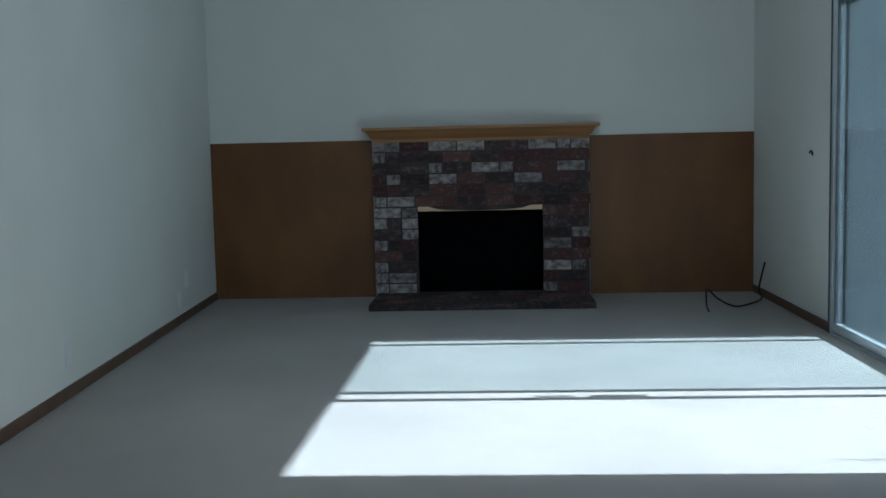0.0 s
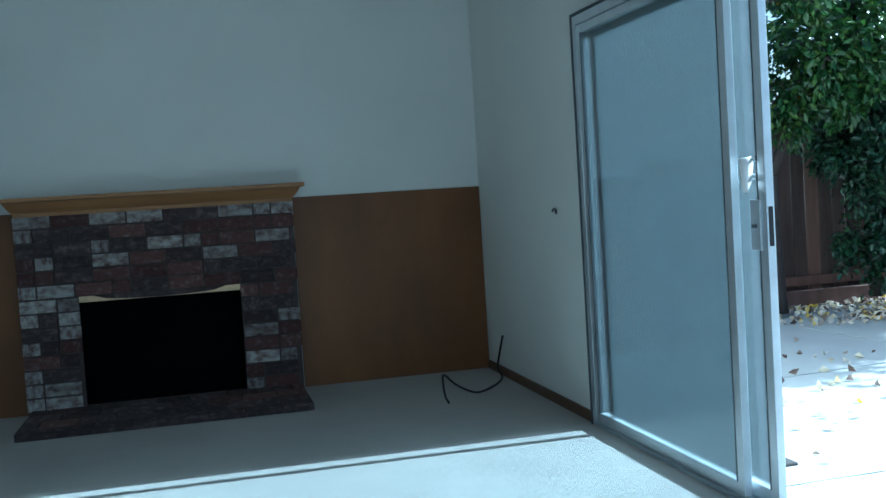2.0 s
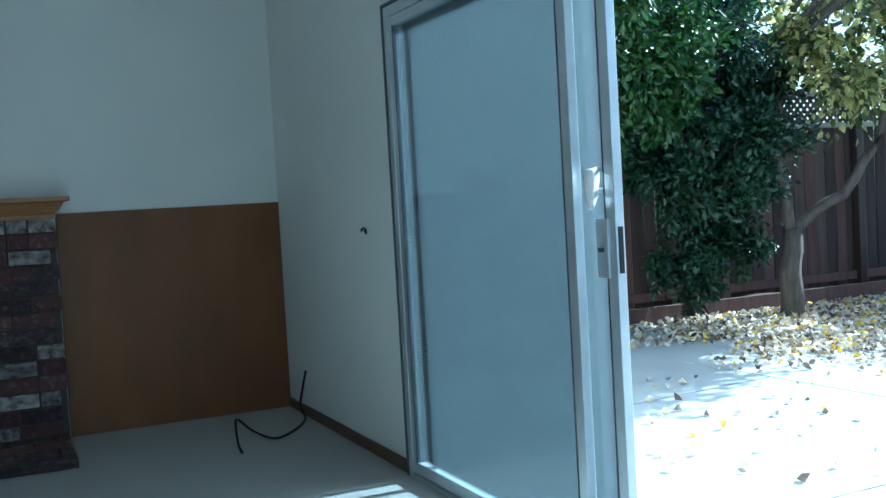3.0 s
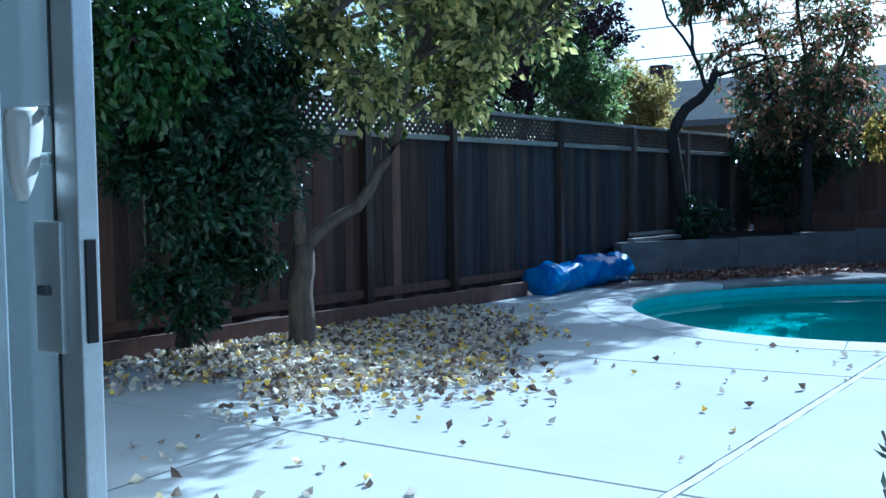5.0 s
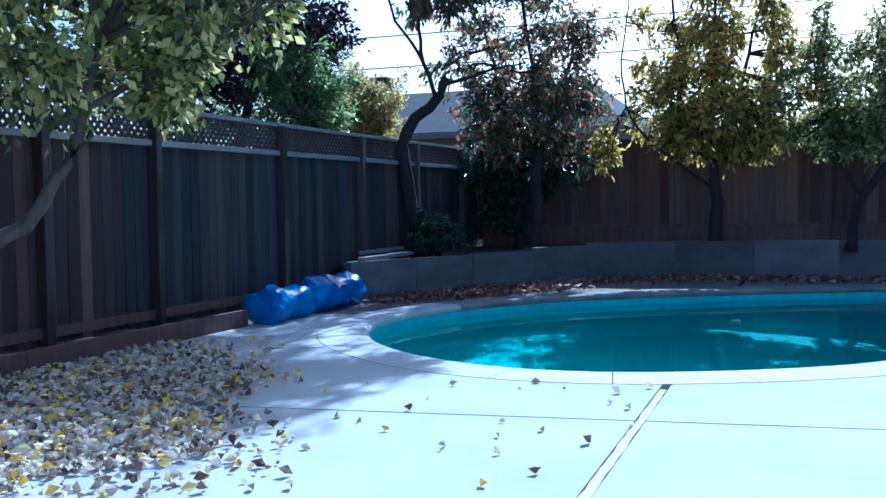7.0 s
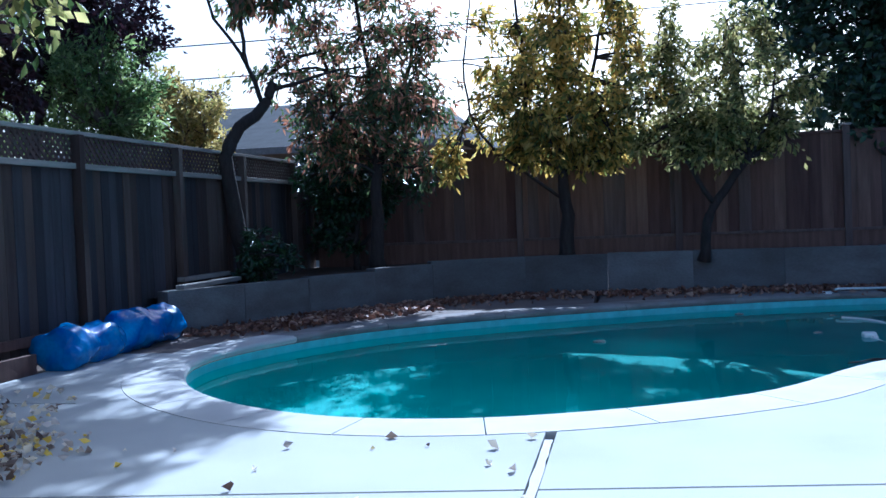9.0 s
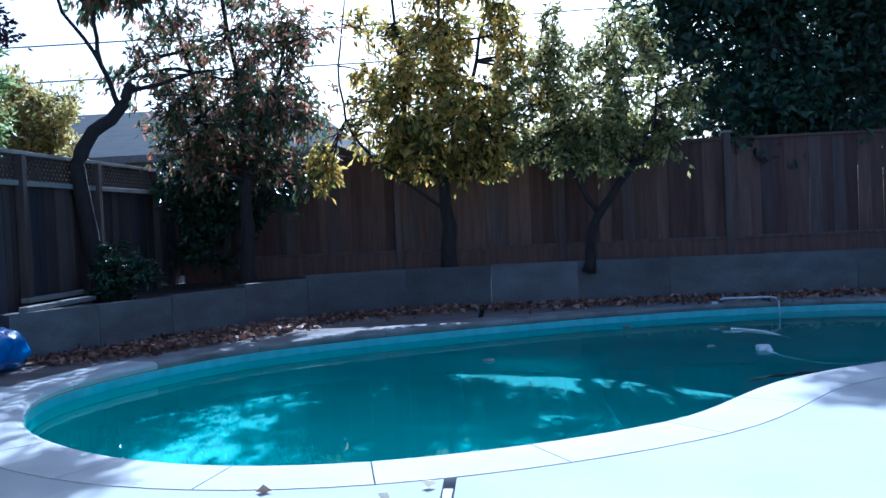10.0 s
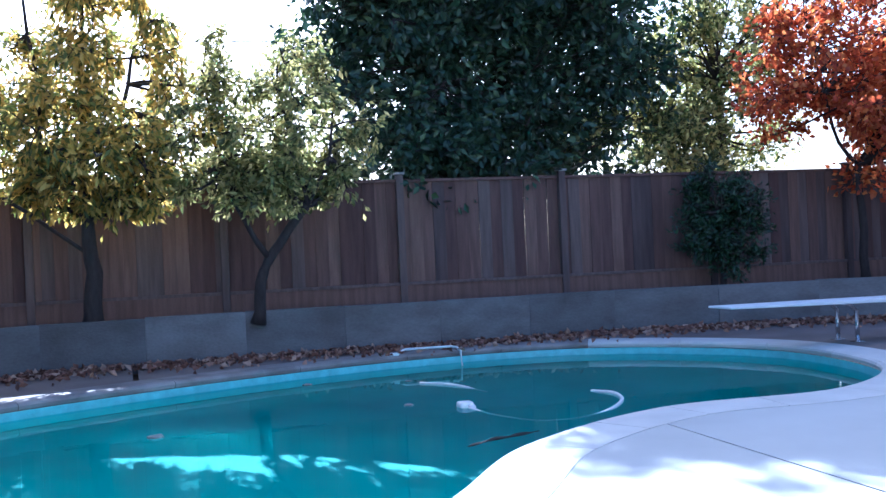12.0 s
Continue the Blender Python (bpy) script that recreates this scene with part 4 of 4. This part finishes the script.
tree("plum_tree", "dark purple-leaved plum behind the fence", (12.0, 3.6, 0.0),
     [([(12.0, 3.6, 0), (12.1, 3.5, 1.5), (12.4, 3.3, 2.9)], 0.1, 0.05), ([(12.4, 3.3, 2.9), (13.0, 3.0, 3.3), (13.9, 2.7, 3.5)], 0.04, 0.015)],
     mound((13.0, 3.1, 3.75), (1.5, 0.6, 0.38), 24, 8) + mound((10.9, 3.3, 3.2), (0.9, 0.6, 0.8), 20, 28), L_PLUM, 7600, 0.10, BARK_DARK, 0.2, 0.5, 8, 6)
tree("green_shrub", "bright green shrub rising behind the lattice fence", (12.7, 2.75, 0.0),
     [([(12.7, 2.75, 0), (12.7, 2.75, 1.5), (12.7, 2.75, 2.3)], 0.06, 0.03)],
     mound((12.9, 2.85, 2.75), (1.05, 0.45, 0.85), 44, 9), L_GREEN, 11000, 0.085, BARK, 0.0, 0.4, 9, 6, "shrub")
tree("golden_shrub", "golden yellow autumn shrub behind the lattice fence", (15.4, 3.1, 0.0),
     [([(15.4, 3.1, 0), (15.4, 3.1, 1.4), (15.4, 3.1, 2.2)], 0.06, 0.03)],
     mound((15.1, 2.95, 2.6), (1.15, 0.55, 0.68), 34, 10), L_GOLD, 8500, 0.09, BARK, 0.0, 0.45, 10, 6, "shrub")
tree("garden_tree", "tall green garden tree in the neighbouring yard", (19.5, 9.5, -0.1),
     [([(19.5, 9.5, -0.1), (19.4, 9.4, 2.5), (19.3, 9.3, 5.0)], 0.2, 0.08)],
     mound((19.2, 9.4, 4.8), (2.6, 3.0, 2.4), 80, 18), L_GREEN, 12000, 0.16, BARK, 0.2, 0.45, 18, 6)
# the dense mass on top is out of view, added to shade the deck
tree("bare_tree", "crooked dark tree with few shrivelled leaves", (14.2, 1.73, 0.35),
     [([(14.2, 1.73, 0.35), (14.1, 1.83, 1.2), (13.95, 1.88, 2.0), (14.1, 1.73, 2.4), (14.35, 1.43, 2.75), (14.4, 1.36, 2.98)], 0.115, 0.06),
      ([(14.3, 1.48, 2.7), (14.2, 1.63, 3.2), (14.2, 1.68, 3.9), (14.3, 1.48, 4.9), (14.4, 1.38, 5.6)], 0.035, 0.012), ([(14.4, 1.36, 2.9), (14.8, 0.88, 3.1), (15.2, 0.38, 3.25)], 0.03, 0.012),
      ([(14.2, 1.63, 3.2), (14.0, 1.98, 3.8), (13.9, 2.18, 4.6), (13.8, 2.38, 5.4)], 0.025, 0.01)],
     mound((14.3, 1.45, 4.2), (0.6, 0.9, 0.6), 12, 19) + mound((14.6, 0.25, 5.75), (1.2, 1.8, 0.8), 64, 29), L_PEACH, 13500, 0.15, BARK_DARK, 0.9, 0.4, 11, 6)
tree("peach_tree", "peach tree with green and browning hanging leaves", (15.9, 0.45, 0.38),
     [([(15.9, 0.45, 0.38), (15.85, 0.4, 1.2), (15.8, 0.35, 2.0)], 0.11, 0.07), ([(15.8, 0.35, 1.9), (15.7, 0.9, 2.7), (15.7, 1.2, 3.9)], 0.05, 0.02),
      ([(15.8, 0.35, 1.9), (15.8, 0.0, 2.7), (15.8, -0.3, 3.9)], 0.05, 0.02), ([(15.8, 0.35, 2.0), (15.7, 0.4, 3.2), (15.7, 0.5, 5.4)], 0.055, 0.015)],
     mound((15.7, 0.5, 3.2), (1.0, 1.4, 1.35), 62, 12) + mound((15.7, 0.7, 5.2), (0.9, 1.3, 0.8), 12, 32) + mound((15.7, 0.5, 1.95), (0.6, 1.1, 0.35), 14, 42), L_PEACH, 10500, 0.125, BARK_DARK, 0.9, 0.32, 12, 5)
tree("corner_shrub", "dark dense evergreen shrub in the fence corner", (16.7, 1.0, 0.4),
     [([(16.7, 1.0, 0.36), (16.7, 1.0, 0.9), (16.7, 1.0, 1.7)], 0.05, 0.03), ([(16.7, 1.0, 0.7), (16.6, 0.5, 1.2), (16.6, 0.2, 1.8)], 0.03, 0.02)],
     mound((16.6, 0.85, 1.85), (0.5, 1.15, 0.6), 46, 72) + mound((16.6, 1.4, 0.95), (0.4, 0.5, 0.55), 14, 73), L_DARK, 9500, 0.095, BARK_DARK, 0.2, 0.45, 72, 6, "shrub")
tree("apricot_tree", "autumn fruit tree with yellow and green leaves", (16.75, -2.2, 0.38),
     [([(16.75, -2.2, 0.38), (16.7, -2.25, 1.1), (16.65, -2.2, 1.8)], 0.12, 0.07), ([(16.65, -2.2, 1.7), (16.5, -1.7, 2.6), (16.4, -1.6, 4.4)], 0.05, 0.018),
      ([(16.65, -2.2, 1.8), (16.5, -2.6, 2.8), (16.5, -2.9, 4.0)], 0.05, 0.018), ([(16.65, -2.2, 1.8), (16.5, -2.2, 3.2), (16.4, -2.1, 5.6)], 0.05, 0.015),
      ([(16.7, -2.22, 1.3), (16.4, -1.3, 2.0), (16.25, -0.92, 2.6), (16.2, -0.9, 3.6), (16.2, -0.95, 4.7)], 0.026, 0.009)],
     mound((16.35, -2.35, 2.85), (0.85, 1.35, 0.85), 46, 13) + mound((16.3, -2.25, 3.95), (0.8, 1.3, 1.0), 30, 53) + mound((16.5, -2.35, 2.12), (0.45, 1.25, 0.3), 44, 33)
     + [((16.15, -0.55, 1.85), 0.26), ((16.1, -0.7, 2.1), 0.24), ((16.1, -0.5, 2.05), 0.2), ((16.1, -0.65, 1.75), 0.18)], L_MIX, 13500, 0.13, BARK_DARK, 0.8, 0.36, 13, 5)
tree("quince_tree", "small crooked fruit tree with pale yellowing leaves", (16.5, -4.15, 0.38),
     [([(16.5, -4.15, 0.38), (16.45, -4.2, 0.9), (16.45, -4.45, 1.35), (16.4, -4.8, 1.8)], 0.075, 0.05), ([(16.4, -4.8, 1.8), (16.4, -4.7, 2.5), (16.35, -4.5, 3.5)], 0.04, 0.015),
      ([(16.45, -4.3, 1.2), (16.4, -3.9, 1.9), (16.4, -3.6, 3.4)], 0.04, 0.015), ([(16.4, -4.8, 1.8), (16.3, -5.1, 2.4), (16.3, -5.2, 3.2)], 0.03, 0.012)],
     mound((16.35, -4.3, 2.75), (0.75, 1.45, 0.75), 50, 63) + mound((16.35, -4.1, 3.6), (0.6, 1.3, 0.4), 14, 64) + mound((16.5, -4.35, 2.1), (0.45, 1.3, 0.3), 44, 65), L_PALE, 11500, 0.105, BARK_DARK, 0.6, 0.45, 63, 5)
# last clump mass: unseen treetop, added so its shade reaches the right deck
tree("evergreen_tree", "tall dense dark evergreen behind the fence", (20.3, -8.6, -0.1),
     [([(20.3, -8.6, -0.1), (20.3, -8.6, 2.5), (20.2, -8.5, 7.6)], 0.22, 0.08)],
     mound((19.9, -8.6, 5.3), (1.8, 3.2, 4.0), 190, 14) + mound((18.0, -7.0, 2.4), (0.55, 1.5, 0.7), 34, 24) + mound((19.0, -6.2, 4.7), (0.9, 1.0, 2.6), 44, 44) + mound((20.0, -8.0, 7.6), (1.4, 2.7, 1.4), 56, 54), L_EVERGREEN, 56000, 0.17, BARK_DARK, 0.1, 0.55, 14, 6)
tree("oak_tree", "olive green oak with yellowing leaves behind fence", (20.5, -13.0, -0.1),
     [([(20.5, -13.0, -0.1), (20.4, -13.0, 1.8), (20.3, -13, 4.0)], 0.16, 0.07)],
     mound((20.2, -12.7, 3.9), (1.5, 1.8, 2.1), 70, 15) + mound((19.4, -11.2, 2.7), (0.7, 1.7, 0.8), 26, 35), L_PEAR, 14500, 0.13, BARK_DARK, 0.1, 0.5, 15, 6)
tree("yew_bush", "dark shrub in the bed before the fence", (17.1, -11.0, 0.4),
     [([(17.1, -11.0, 0.38), (17.1, -11.0, 0.9), (17.1, -11.0, 1.6)], 0.05, 0.03)],
     mound((17.1, -11.0, 1.45), (0.33, 0.8, 0.8), 36, 16), L_DARK, 7500, 0.08, BARK_DARK, 0.1, 0.4, 16, 6, "shrub")
tree("maple_tree", "red autumn maple standing by the fence", (17.0, -13.4, 0.35),
     [([(17.0, -13.4, 0.35), (17.0, -13.4, 1.2), (16.95, -13.3, 2.2)], 0.07, 0.05), ([(16.95, -13.3, 2.2), (16.9, -12.8, 3.0), (16.9, -12.5, 4.2)], 0.035, 0.012)],
     mound((16.9, -13.4, 3.7), (1.3, 1.9, 1.8), 80, 17), L_RED, 15000, 0.11, BARK_DARK, 0.5, 0.7, 17, 6)


tree("low_shrub", "small dark shrub at the foot of the crooked tree", (13.9, 1.45, 0.4),
     [([(13.9, 1.45, 0.38), (13.9, 1.45, 0.6), (13.9, 1.4, 0.85)], 0.03, 0.02)],
     mound((13.9, 1.4, 0.72), (0.3, 0.35, 0.32), 12, 51), L_DARK, 1400, 0.09, BARK_DARK, 0.1, 0.4, 51, 5, "shrub")


def rosemary():
    foot = (0.55, -4.74, DECK)
    base = tagged(empty("rosemary_bush", foot), "straggly grey-green rosemary by the door", "shrub")
    rnd, bm, pts, dirs = random.Random(5), bmesh.new(), [], []
    for i in range(44):
        a, lean = rnd.uniform(0, 6.28), rnd.uniform(0.2, 0.8)
        tip = Vector(foot) + Vector((math.cos(a) * lean * 0.4, math.sin(a) * lean * 0.38 + 0.10, rnd.uniform(0.45, 0.92)))
        path = bent(foot, tip, 0.15, 6, rnd)
        tube(path, [0.006, 0.005, 0.005, 0.004, 0.003, 0.002, 0.002], 4, bm)
        for k in range(2, 7):
            for _ in range(10):
                pts.append(path[k - 1].lerp(path[k], rnd.random()))
                dirs.append((path[k] - path[k - 1]).normalized() + Vector([rnd.uniform(-0.7, 0.7) for _ in range(3)]))
    part("stem", bm, BARK, base)
    me = leaves_mesh("needles", np.array(pts), np.array(dirs), np.full(len(pts), 0.03), L_ROSEMARY, 0, 0.14, 5)
    ob = new("needles", me)
    ob.parent = base
    ob.location = -Vector(foot)


rosemary()


# ---- things in the yard ----
def pool_cover():
    base = tagged(empty("pool_cover_roll", (10.55, 1.56, DECK)), "rolled blue plastic solar pool cover on the ground", "pool cover")
    bm, rings, sides = bmesh.new(), [], 30
    for i in range(73):
        s = i / 72
        c = Vector((9.4 + 2.3 * s, 1.50 + 0.12 * s, 0))
        r = 0.195 * (1 - 0.08 * math.sin(7 * s) - 0.30 * math.exp(-((s - 0.44) / 0.05) ** 2) - 0.10 * math.exp(-((s - 0.75) / 0.08) ** 2))
        if i in (0, 72):
            r *= 0.72
        ring = []
        for j in range(sides):
            a = 2 * math.pi * j / sides
            q = r * (1 + 0.24 * noise.noise((s * 8, math.cos(a) * 1.5, math.sin(a) * 1.5)) + 0.16 * noise.noise((s * 22, math.cos(a) * 3, math.sin(a) * 3 + 5)))
            ring.append(bm.verts.new((c.x, c.y + math.cos(a) * q * 1.12, DECK + max(0.0, r * 0.92 + math.sin(a) * q))))
        rings.append(ring)
    for p, q in zip(rings, rings[1:]):
        for j in range(sides):
            bm.faces.new((p[j], p[(j + 1) % sides], q[(j + 1) % sides], q[j]))
    for ring, flip in ((rings[0], 1), (rings[-1], -1)):
        mid = sum((v.co for v in ring), Vector()) / sides
        c = bm.verts.new(mid)
        for j in range(sides):
            bm.faces.new((ring[j], c, ring[(j + 1) % sides])[::flip])
    bmesh.ops.recalc_face_normals(bm, faces=bm.faces[:])
    part("sheet", bm, BLUE, base, "", True)
    part("strap", tube([(10.41, 1.553 + 0.165 * math.cos(a), DECK + 0.150 + 0.145 * math.sin(a)) for a in [2 * math.pi * i / 16 for i in range(17)]], 0.008, 5), BLUE, base)


pool_cover()


def diving_board():
    base = tagged(empty("diving_board", (13.6, -10.6, DECK)), "white diving board on a chromed stand at the pool", "diving board")
    bm = bmesh.new()
    rows = []
    for i in range(9):
        s = i / 8
        y, z, w, t = -8.75 - 2.7 * s, 0.44 - 0.03 * s, 0.23, 0.022 + 0.03 * s
        x = 13.45 + 0.25 * s
        rows.append([bm.verts.new(p) for p in ((x - w, y, z - t), (x - w, y, z), (x + w, y, z), (x + w, y, z - t))])
    for p, q in zip(rows, rows[1:]):
        for j in range(4):
            bm.faces.new((p[j], p[(j + 1) % 4], q[(j + 1) % 4], q[j]))
    bm.faces.new(rows[0][::-1]), bm.faces.new(rows[-1])
    bmesh.ops.recalc_face_normals(bm, faces=bm.faces[:])
    bmesh.ops.bevel(bm, geom=[e for e in bm.edges if e.is_boundary or e.calc_face_angle(0) > 0.5], offset=0.006, segments=1, affect='EDGES')
    part("plank", bm, BOARD, base)
    for dx in (-0.17, 0.17):
        for y, back in ((-10.25, -10.45), (-11.3, -11.3)):
            x = 13.6 + dx
            part("leg", tube([(x, y, 0.40), (x, y + (back - y) * 0.6, 0.37), (x, back, 0.30), (x, back, 0.15), (x, back, DECK + 0.01)], 0.024, 8), CHROME, base, "", True)
            part("foot_plate", box((x - 0.06, back - 0.06, DECK), (x + 0.06, back + 0.06, DECK + 0.012), 0.003), CHROME, base)


diving_board()


def pool_rail():
    """A low bent white rail fixed on the far coping."""
    base = tagged(empty("grab_rail", (15.6, -6.1, DECK)), "low white bent metal rail on the pool edge", "rail")
    part("bar", tube([(15.66, -5.72, DECK + 0.01), (15.66, -5.75, 0.0), (15.64, -5.80, 0.012), (15.62, -6.36, 0.012), (15.54, -6.41, 0.005), (15.42, -6.42, -0.03), (15.36, -6.42, -0.22)], 0.015, 8), WHITE_PLASTIC, base, "", True)
    part("mount", box((15.57, -5.70, DECK), (15.68, -5.60, DECK + 0.03), 0.004), WHITE_PLASTIC, base)


pool_rail()


def hose(path, label, r=0.02, mat=WHITE_PLASTIC):
    pts = smooth_path(path)
    base = tagged(empty("pool_hose", path[0]), label, "hose")
    part("hose_run", tube(pts, r, 6), mat, base, "", True)


hose([(12.56, -6.84, -0.205), (12.3, -6.93, -0.195), (11.95, -6.86, -0.195), (11.6, -6.64, -0.2), (11.36, -6.36, -0.215), (11.25, -6.1, -0.23), (11.34, -5.82, -0.24), (11.75, -5.62, -0.225), (12.2, -5.53, -0.205)],
     "white suction hose floating half sunk on the pool water", 0.018)
hose([(14.06, -5.57, -0.2), (13.78, -5.77, -0.195), (13.45, -5.9, -0.205), (13.1, -5.98, -0.24)], "short white floating hose piece on the water", 0.018)


def hose_float():
    """A pale float with rounded corners and a collar, at the hose's end."""
    base = tagged(empty("hose_float", (12.28, -5.52, -0.2)), "small pale plastic float at the hose's end", "float")
    part("shell", box((12.21, -5.585, -0.225), (12.35, -5.455, -0.155), 0.022), WHITE_PLASTIC, base, "", True)
    part("collar", tube([(12.2, -5.55, -0.195), (12.16, -5.555, -0.2)], 0.03, 10), WHITE_PLASTIC, base, "", True)


hose_float()
bm = tube(smooth_path([(10.55, -5.02, -0.22), (10.66, -5.2, -0.205), (10.72, -5.4, -0.2), (10.86, -5.66, -0.215)]), [0.018 + 0.006 * math.sin(i) for i in range(19)], 7)
tagged(link("sunken_branch", bm, BARK_DARK, None, True), "short dark branch afloat beside the coping", "branch")

for x, y, r in ((12.1, -2.91, 0.055), (14.65, -4.47, 0.045), (12.62, -5.09, 0.035), (14.3, -5.5, 0.03)):
    rnd, bm = random.Random(int(x * 100)), bmesh.new()
    bmesh.ops.create_icosphere(bm, subdivisions=2, radius=r, matrix=Matrix.LocRotScale((x, y, -0.197), None, (1, 1.3, 0.35)))
    for v in bm.verts:
        v.co += Vector((rnd.uniform(-1, 1), rnd.uniform(-1, 1), rnd.uniform(-0.3, 0.3))) * r * 0.25
    tagged(link("floating_leaf_clump", bm, RAIL, None, True), "small pale floating debris on the pool water", "debris", "floating debris")

bm = box((0.20, -2.86, DECK), (0.54, -1.95, DECK + 0.014), 0.004)
tagged(link("door_mat", bm, MAT), "dark worn coir door mat on the patio", "door mat")


# fallen leaves: a drift round the pear tree, a scatter elsewhere
def litter(name, label, pts, size, seed, mat=L_LITTER):
    rng = np.random.default_rng(seed)
    n = len(pts)
    d = rng.normal(0, 1, (n, 3)) * np.array([1, 1, 0.28])
    me = leaves_mesh(name, pts, d * 3, size * rng.uniform(0.55, 1.35, n), mat, 0.0, 0.62, seed, 0.45)
    co = np.empty(len(me.vertices) * 3)
    me.vertices.foreach_get("co", co)
    co = co.reshape(n, 5, 3)
    co[:, :, 2] += (pts[:, 2] - co[:, :, 2].min(1))[:, None]
    co[:, :, 2] = np.maximum(co[:, :, 2], DECK + 0.001)
    me.vertices.foreach_set("co", co.ravel())
    return tagged(new(name, me), label, "fallen leaves", kind="stuff")


rng = np.random.default_rng(21)
ang = rng.uniform(0, 2 * math.pi, 7000)
out = np.sqrt(rng.random(7000)) * (1 + 0.22 * np.sin(3 * ang + 1) + 0.14 * np.sin(7 * ang)) * rng.choice([1.0, 1.0, 1.0, 1.35], 7000)
drift = np.stack([5.15 + 1.75 * out * np.cos(ang) + 0.35 * out * np.sin(ang), 0.42 + 1.2 * out * np.sin(ang), DECK + 0.002 + 0.03 * rng.random(7000) ** 2], 1)
drift = drift[(drift[:, 1] < 1.57) & (drift[:, 0] > 0.3)]
litter("leaf_drift", "drift of dry yellow and brown leaves on patio", drift, 0.060, 1)
strip = np.stack([rng.uniform(2.0, 8.0, 700), 1.58 - np.abs(rng.normal(0, 0.2, 700)), np.full(700, DECK + 0.002)], 1)
litter("leaf_strip", "dry leaves gathered along the timber kerb", strip, 0.07, 2)
scatter = np.stack([rng.uniform(0.4, 7.0, 150), rng.uniform(-3.0, 1.4, 150), np.full(150, DECK + 0.002)], 1)
scatter = np.concatenate([scatter, np.stack([rng.uniform(0.3, 2.4, 70), rng.uniform(-3.0, -0.4, 70), np.full(70, DECK + 0.002)], 1)])
litter("leaf_scatter", "single dry leaves scattered over the concrete", scatter, 0.06, 3)
far = np.stack([rng.uniform(0, 1, 4200), rng.uniform(0, 1, 4200), np.full(4200, DECK + 0.012)], 1)
line = along(WALL_LINE, 0.02)
spot = np.array([line[int(u * (len(line) - 1))][0] for u in far[:, 0]])
ang = np.array([line[int(u * (len(line) - 1))][1] for u in far[:, 0]])
off = 0.12 + np.abs(rng.normal(0, 0.42, 4200))
far[:, 0], far[:, 1] = spot[:, 0] + np.sin(ang) * off, spot[:, 1] - np.cos(ang) * off
L_BANK = leaf_material("reddish fallen leaves", ((0, (0.10, 0.045, 0.03)), (0.6, (0.28, 0.13, 0.08)), (1, (0.50, 0.34, 0.24))), 0.7, 0.15)
pile = np.stack([rng.normal(13.3, 0.75, 1500), rng.normal(0.45, 0.6, 1500), np.full(1500, DECK + 0.014)], 1)
pile = pile[pile[:, 1] < 1.15 - 0.5 * (pile[:, 0] - 13.3)]
pile = pile[pile[:, 1] > 0.55 - 0.75 * (pile[:, 0] - 12.3)]
far = np.concatenate([far, pile])
litter("leaf_bank", "reddish brown leaves banked along the block wall", far, 0.085, 4, L_BANK)


# ---- beyond the fence ----
def neighbour_house(x0, x1, y0, y1, eave, ridge, label):
    base = tagged(empty("neighbour_house", ((x0 + x1) / 2, (y0 + y1) / 2, 0)), label, "house")
    part("wall", box((x0, y0, -0.13), (x1, y1, eave), 0.01), SIDING, base)
    bm = bmesh.new()
    xm = (x0 + x1) / 2
    e = 0.5
    v = [bm.verts.new(p) for p in ((x0 - e, y0 - e, eave), (x1 + e, y0 - e, eave), (x1 + e, y1 + e, eave), (x0 - e, y1 + e, eave), (xm, y0 + 1.5, ridge), (xm, y1 - 1.5, ridge))]
    for f in ((0, 1, 4), (1, 2, 5, 4), (2, 3, 5), (3, 0, 4, 5), (3, 2, 1, 0)):
        bm.faces.new([v[i] for i in f])
    bmesh.ops.recalc_face_normals(bm, faces=bm.faces[:])
    roof = part("roof", bm, ROOF, base, "grey shingled roof")
    part("fascia", box((x0 - e - 0.03, y0 - e, eave - 0.16), (x0 - e, y1 + e, eave + 0.02), 0.005), RAIL, roof)
    part("chimney", box((xm - 0.9, y1 - 2.6, eave), (xm - 0.3, y1 - 2.0, ridge + 0.5), 0.01), BRICK_RED, base, "brick chimney")


neighbour_house(27, 37, 1.6, 12.4, 3.1, 4.85, "single-storey beige house with a grey shingled roof")
for y in (42.0, -42.0):
    base = tagged(empty("utility_pole", (23, y, -0.13)), "tall dark wooden utility pole with a crossarm", "utility pole", "utility poles")
    part("pole", tube([(23.12, y, -0.13), (23.12, y, 4.0), (23.12, y, 8.0)], [0.15, 0.13, 0.11], 10), BARK_DARK, base, "", True)
    part("crossarm", box((22.9, y - 0.06, 5.0), (23.02, y + 0.06, 7.8), 0.01), BARK_DARK, base)
for z in (5.35, 6.1, 7.2):
    base = tagged(empty("power_line", (22.95, 0, z)), "thin black overhead power line", "power line", "power lines")
    part("wire", tube([(22.95, 42 - 84 * i / 30, z + 0.25 * (i - 15) / 15 - 0.9 * math.sin(math.pi * i / 30)) for i in range(31)], 0.016, 5), BLACK, base, "", True)
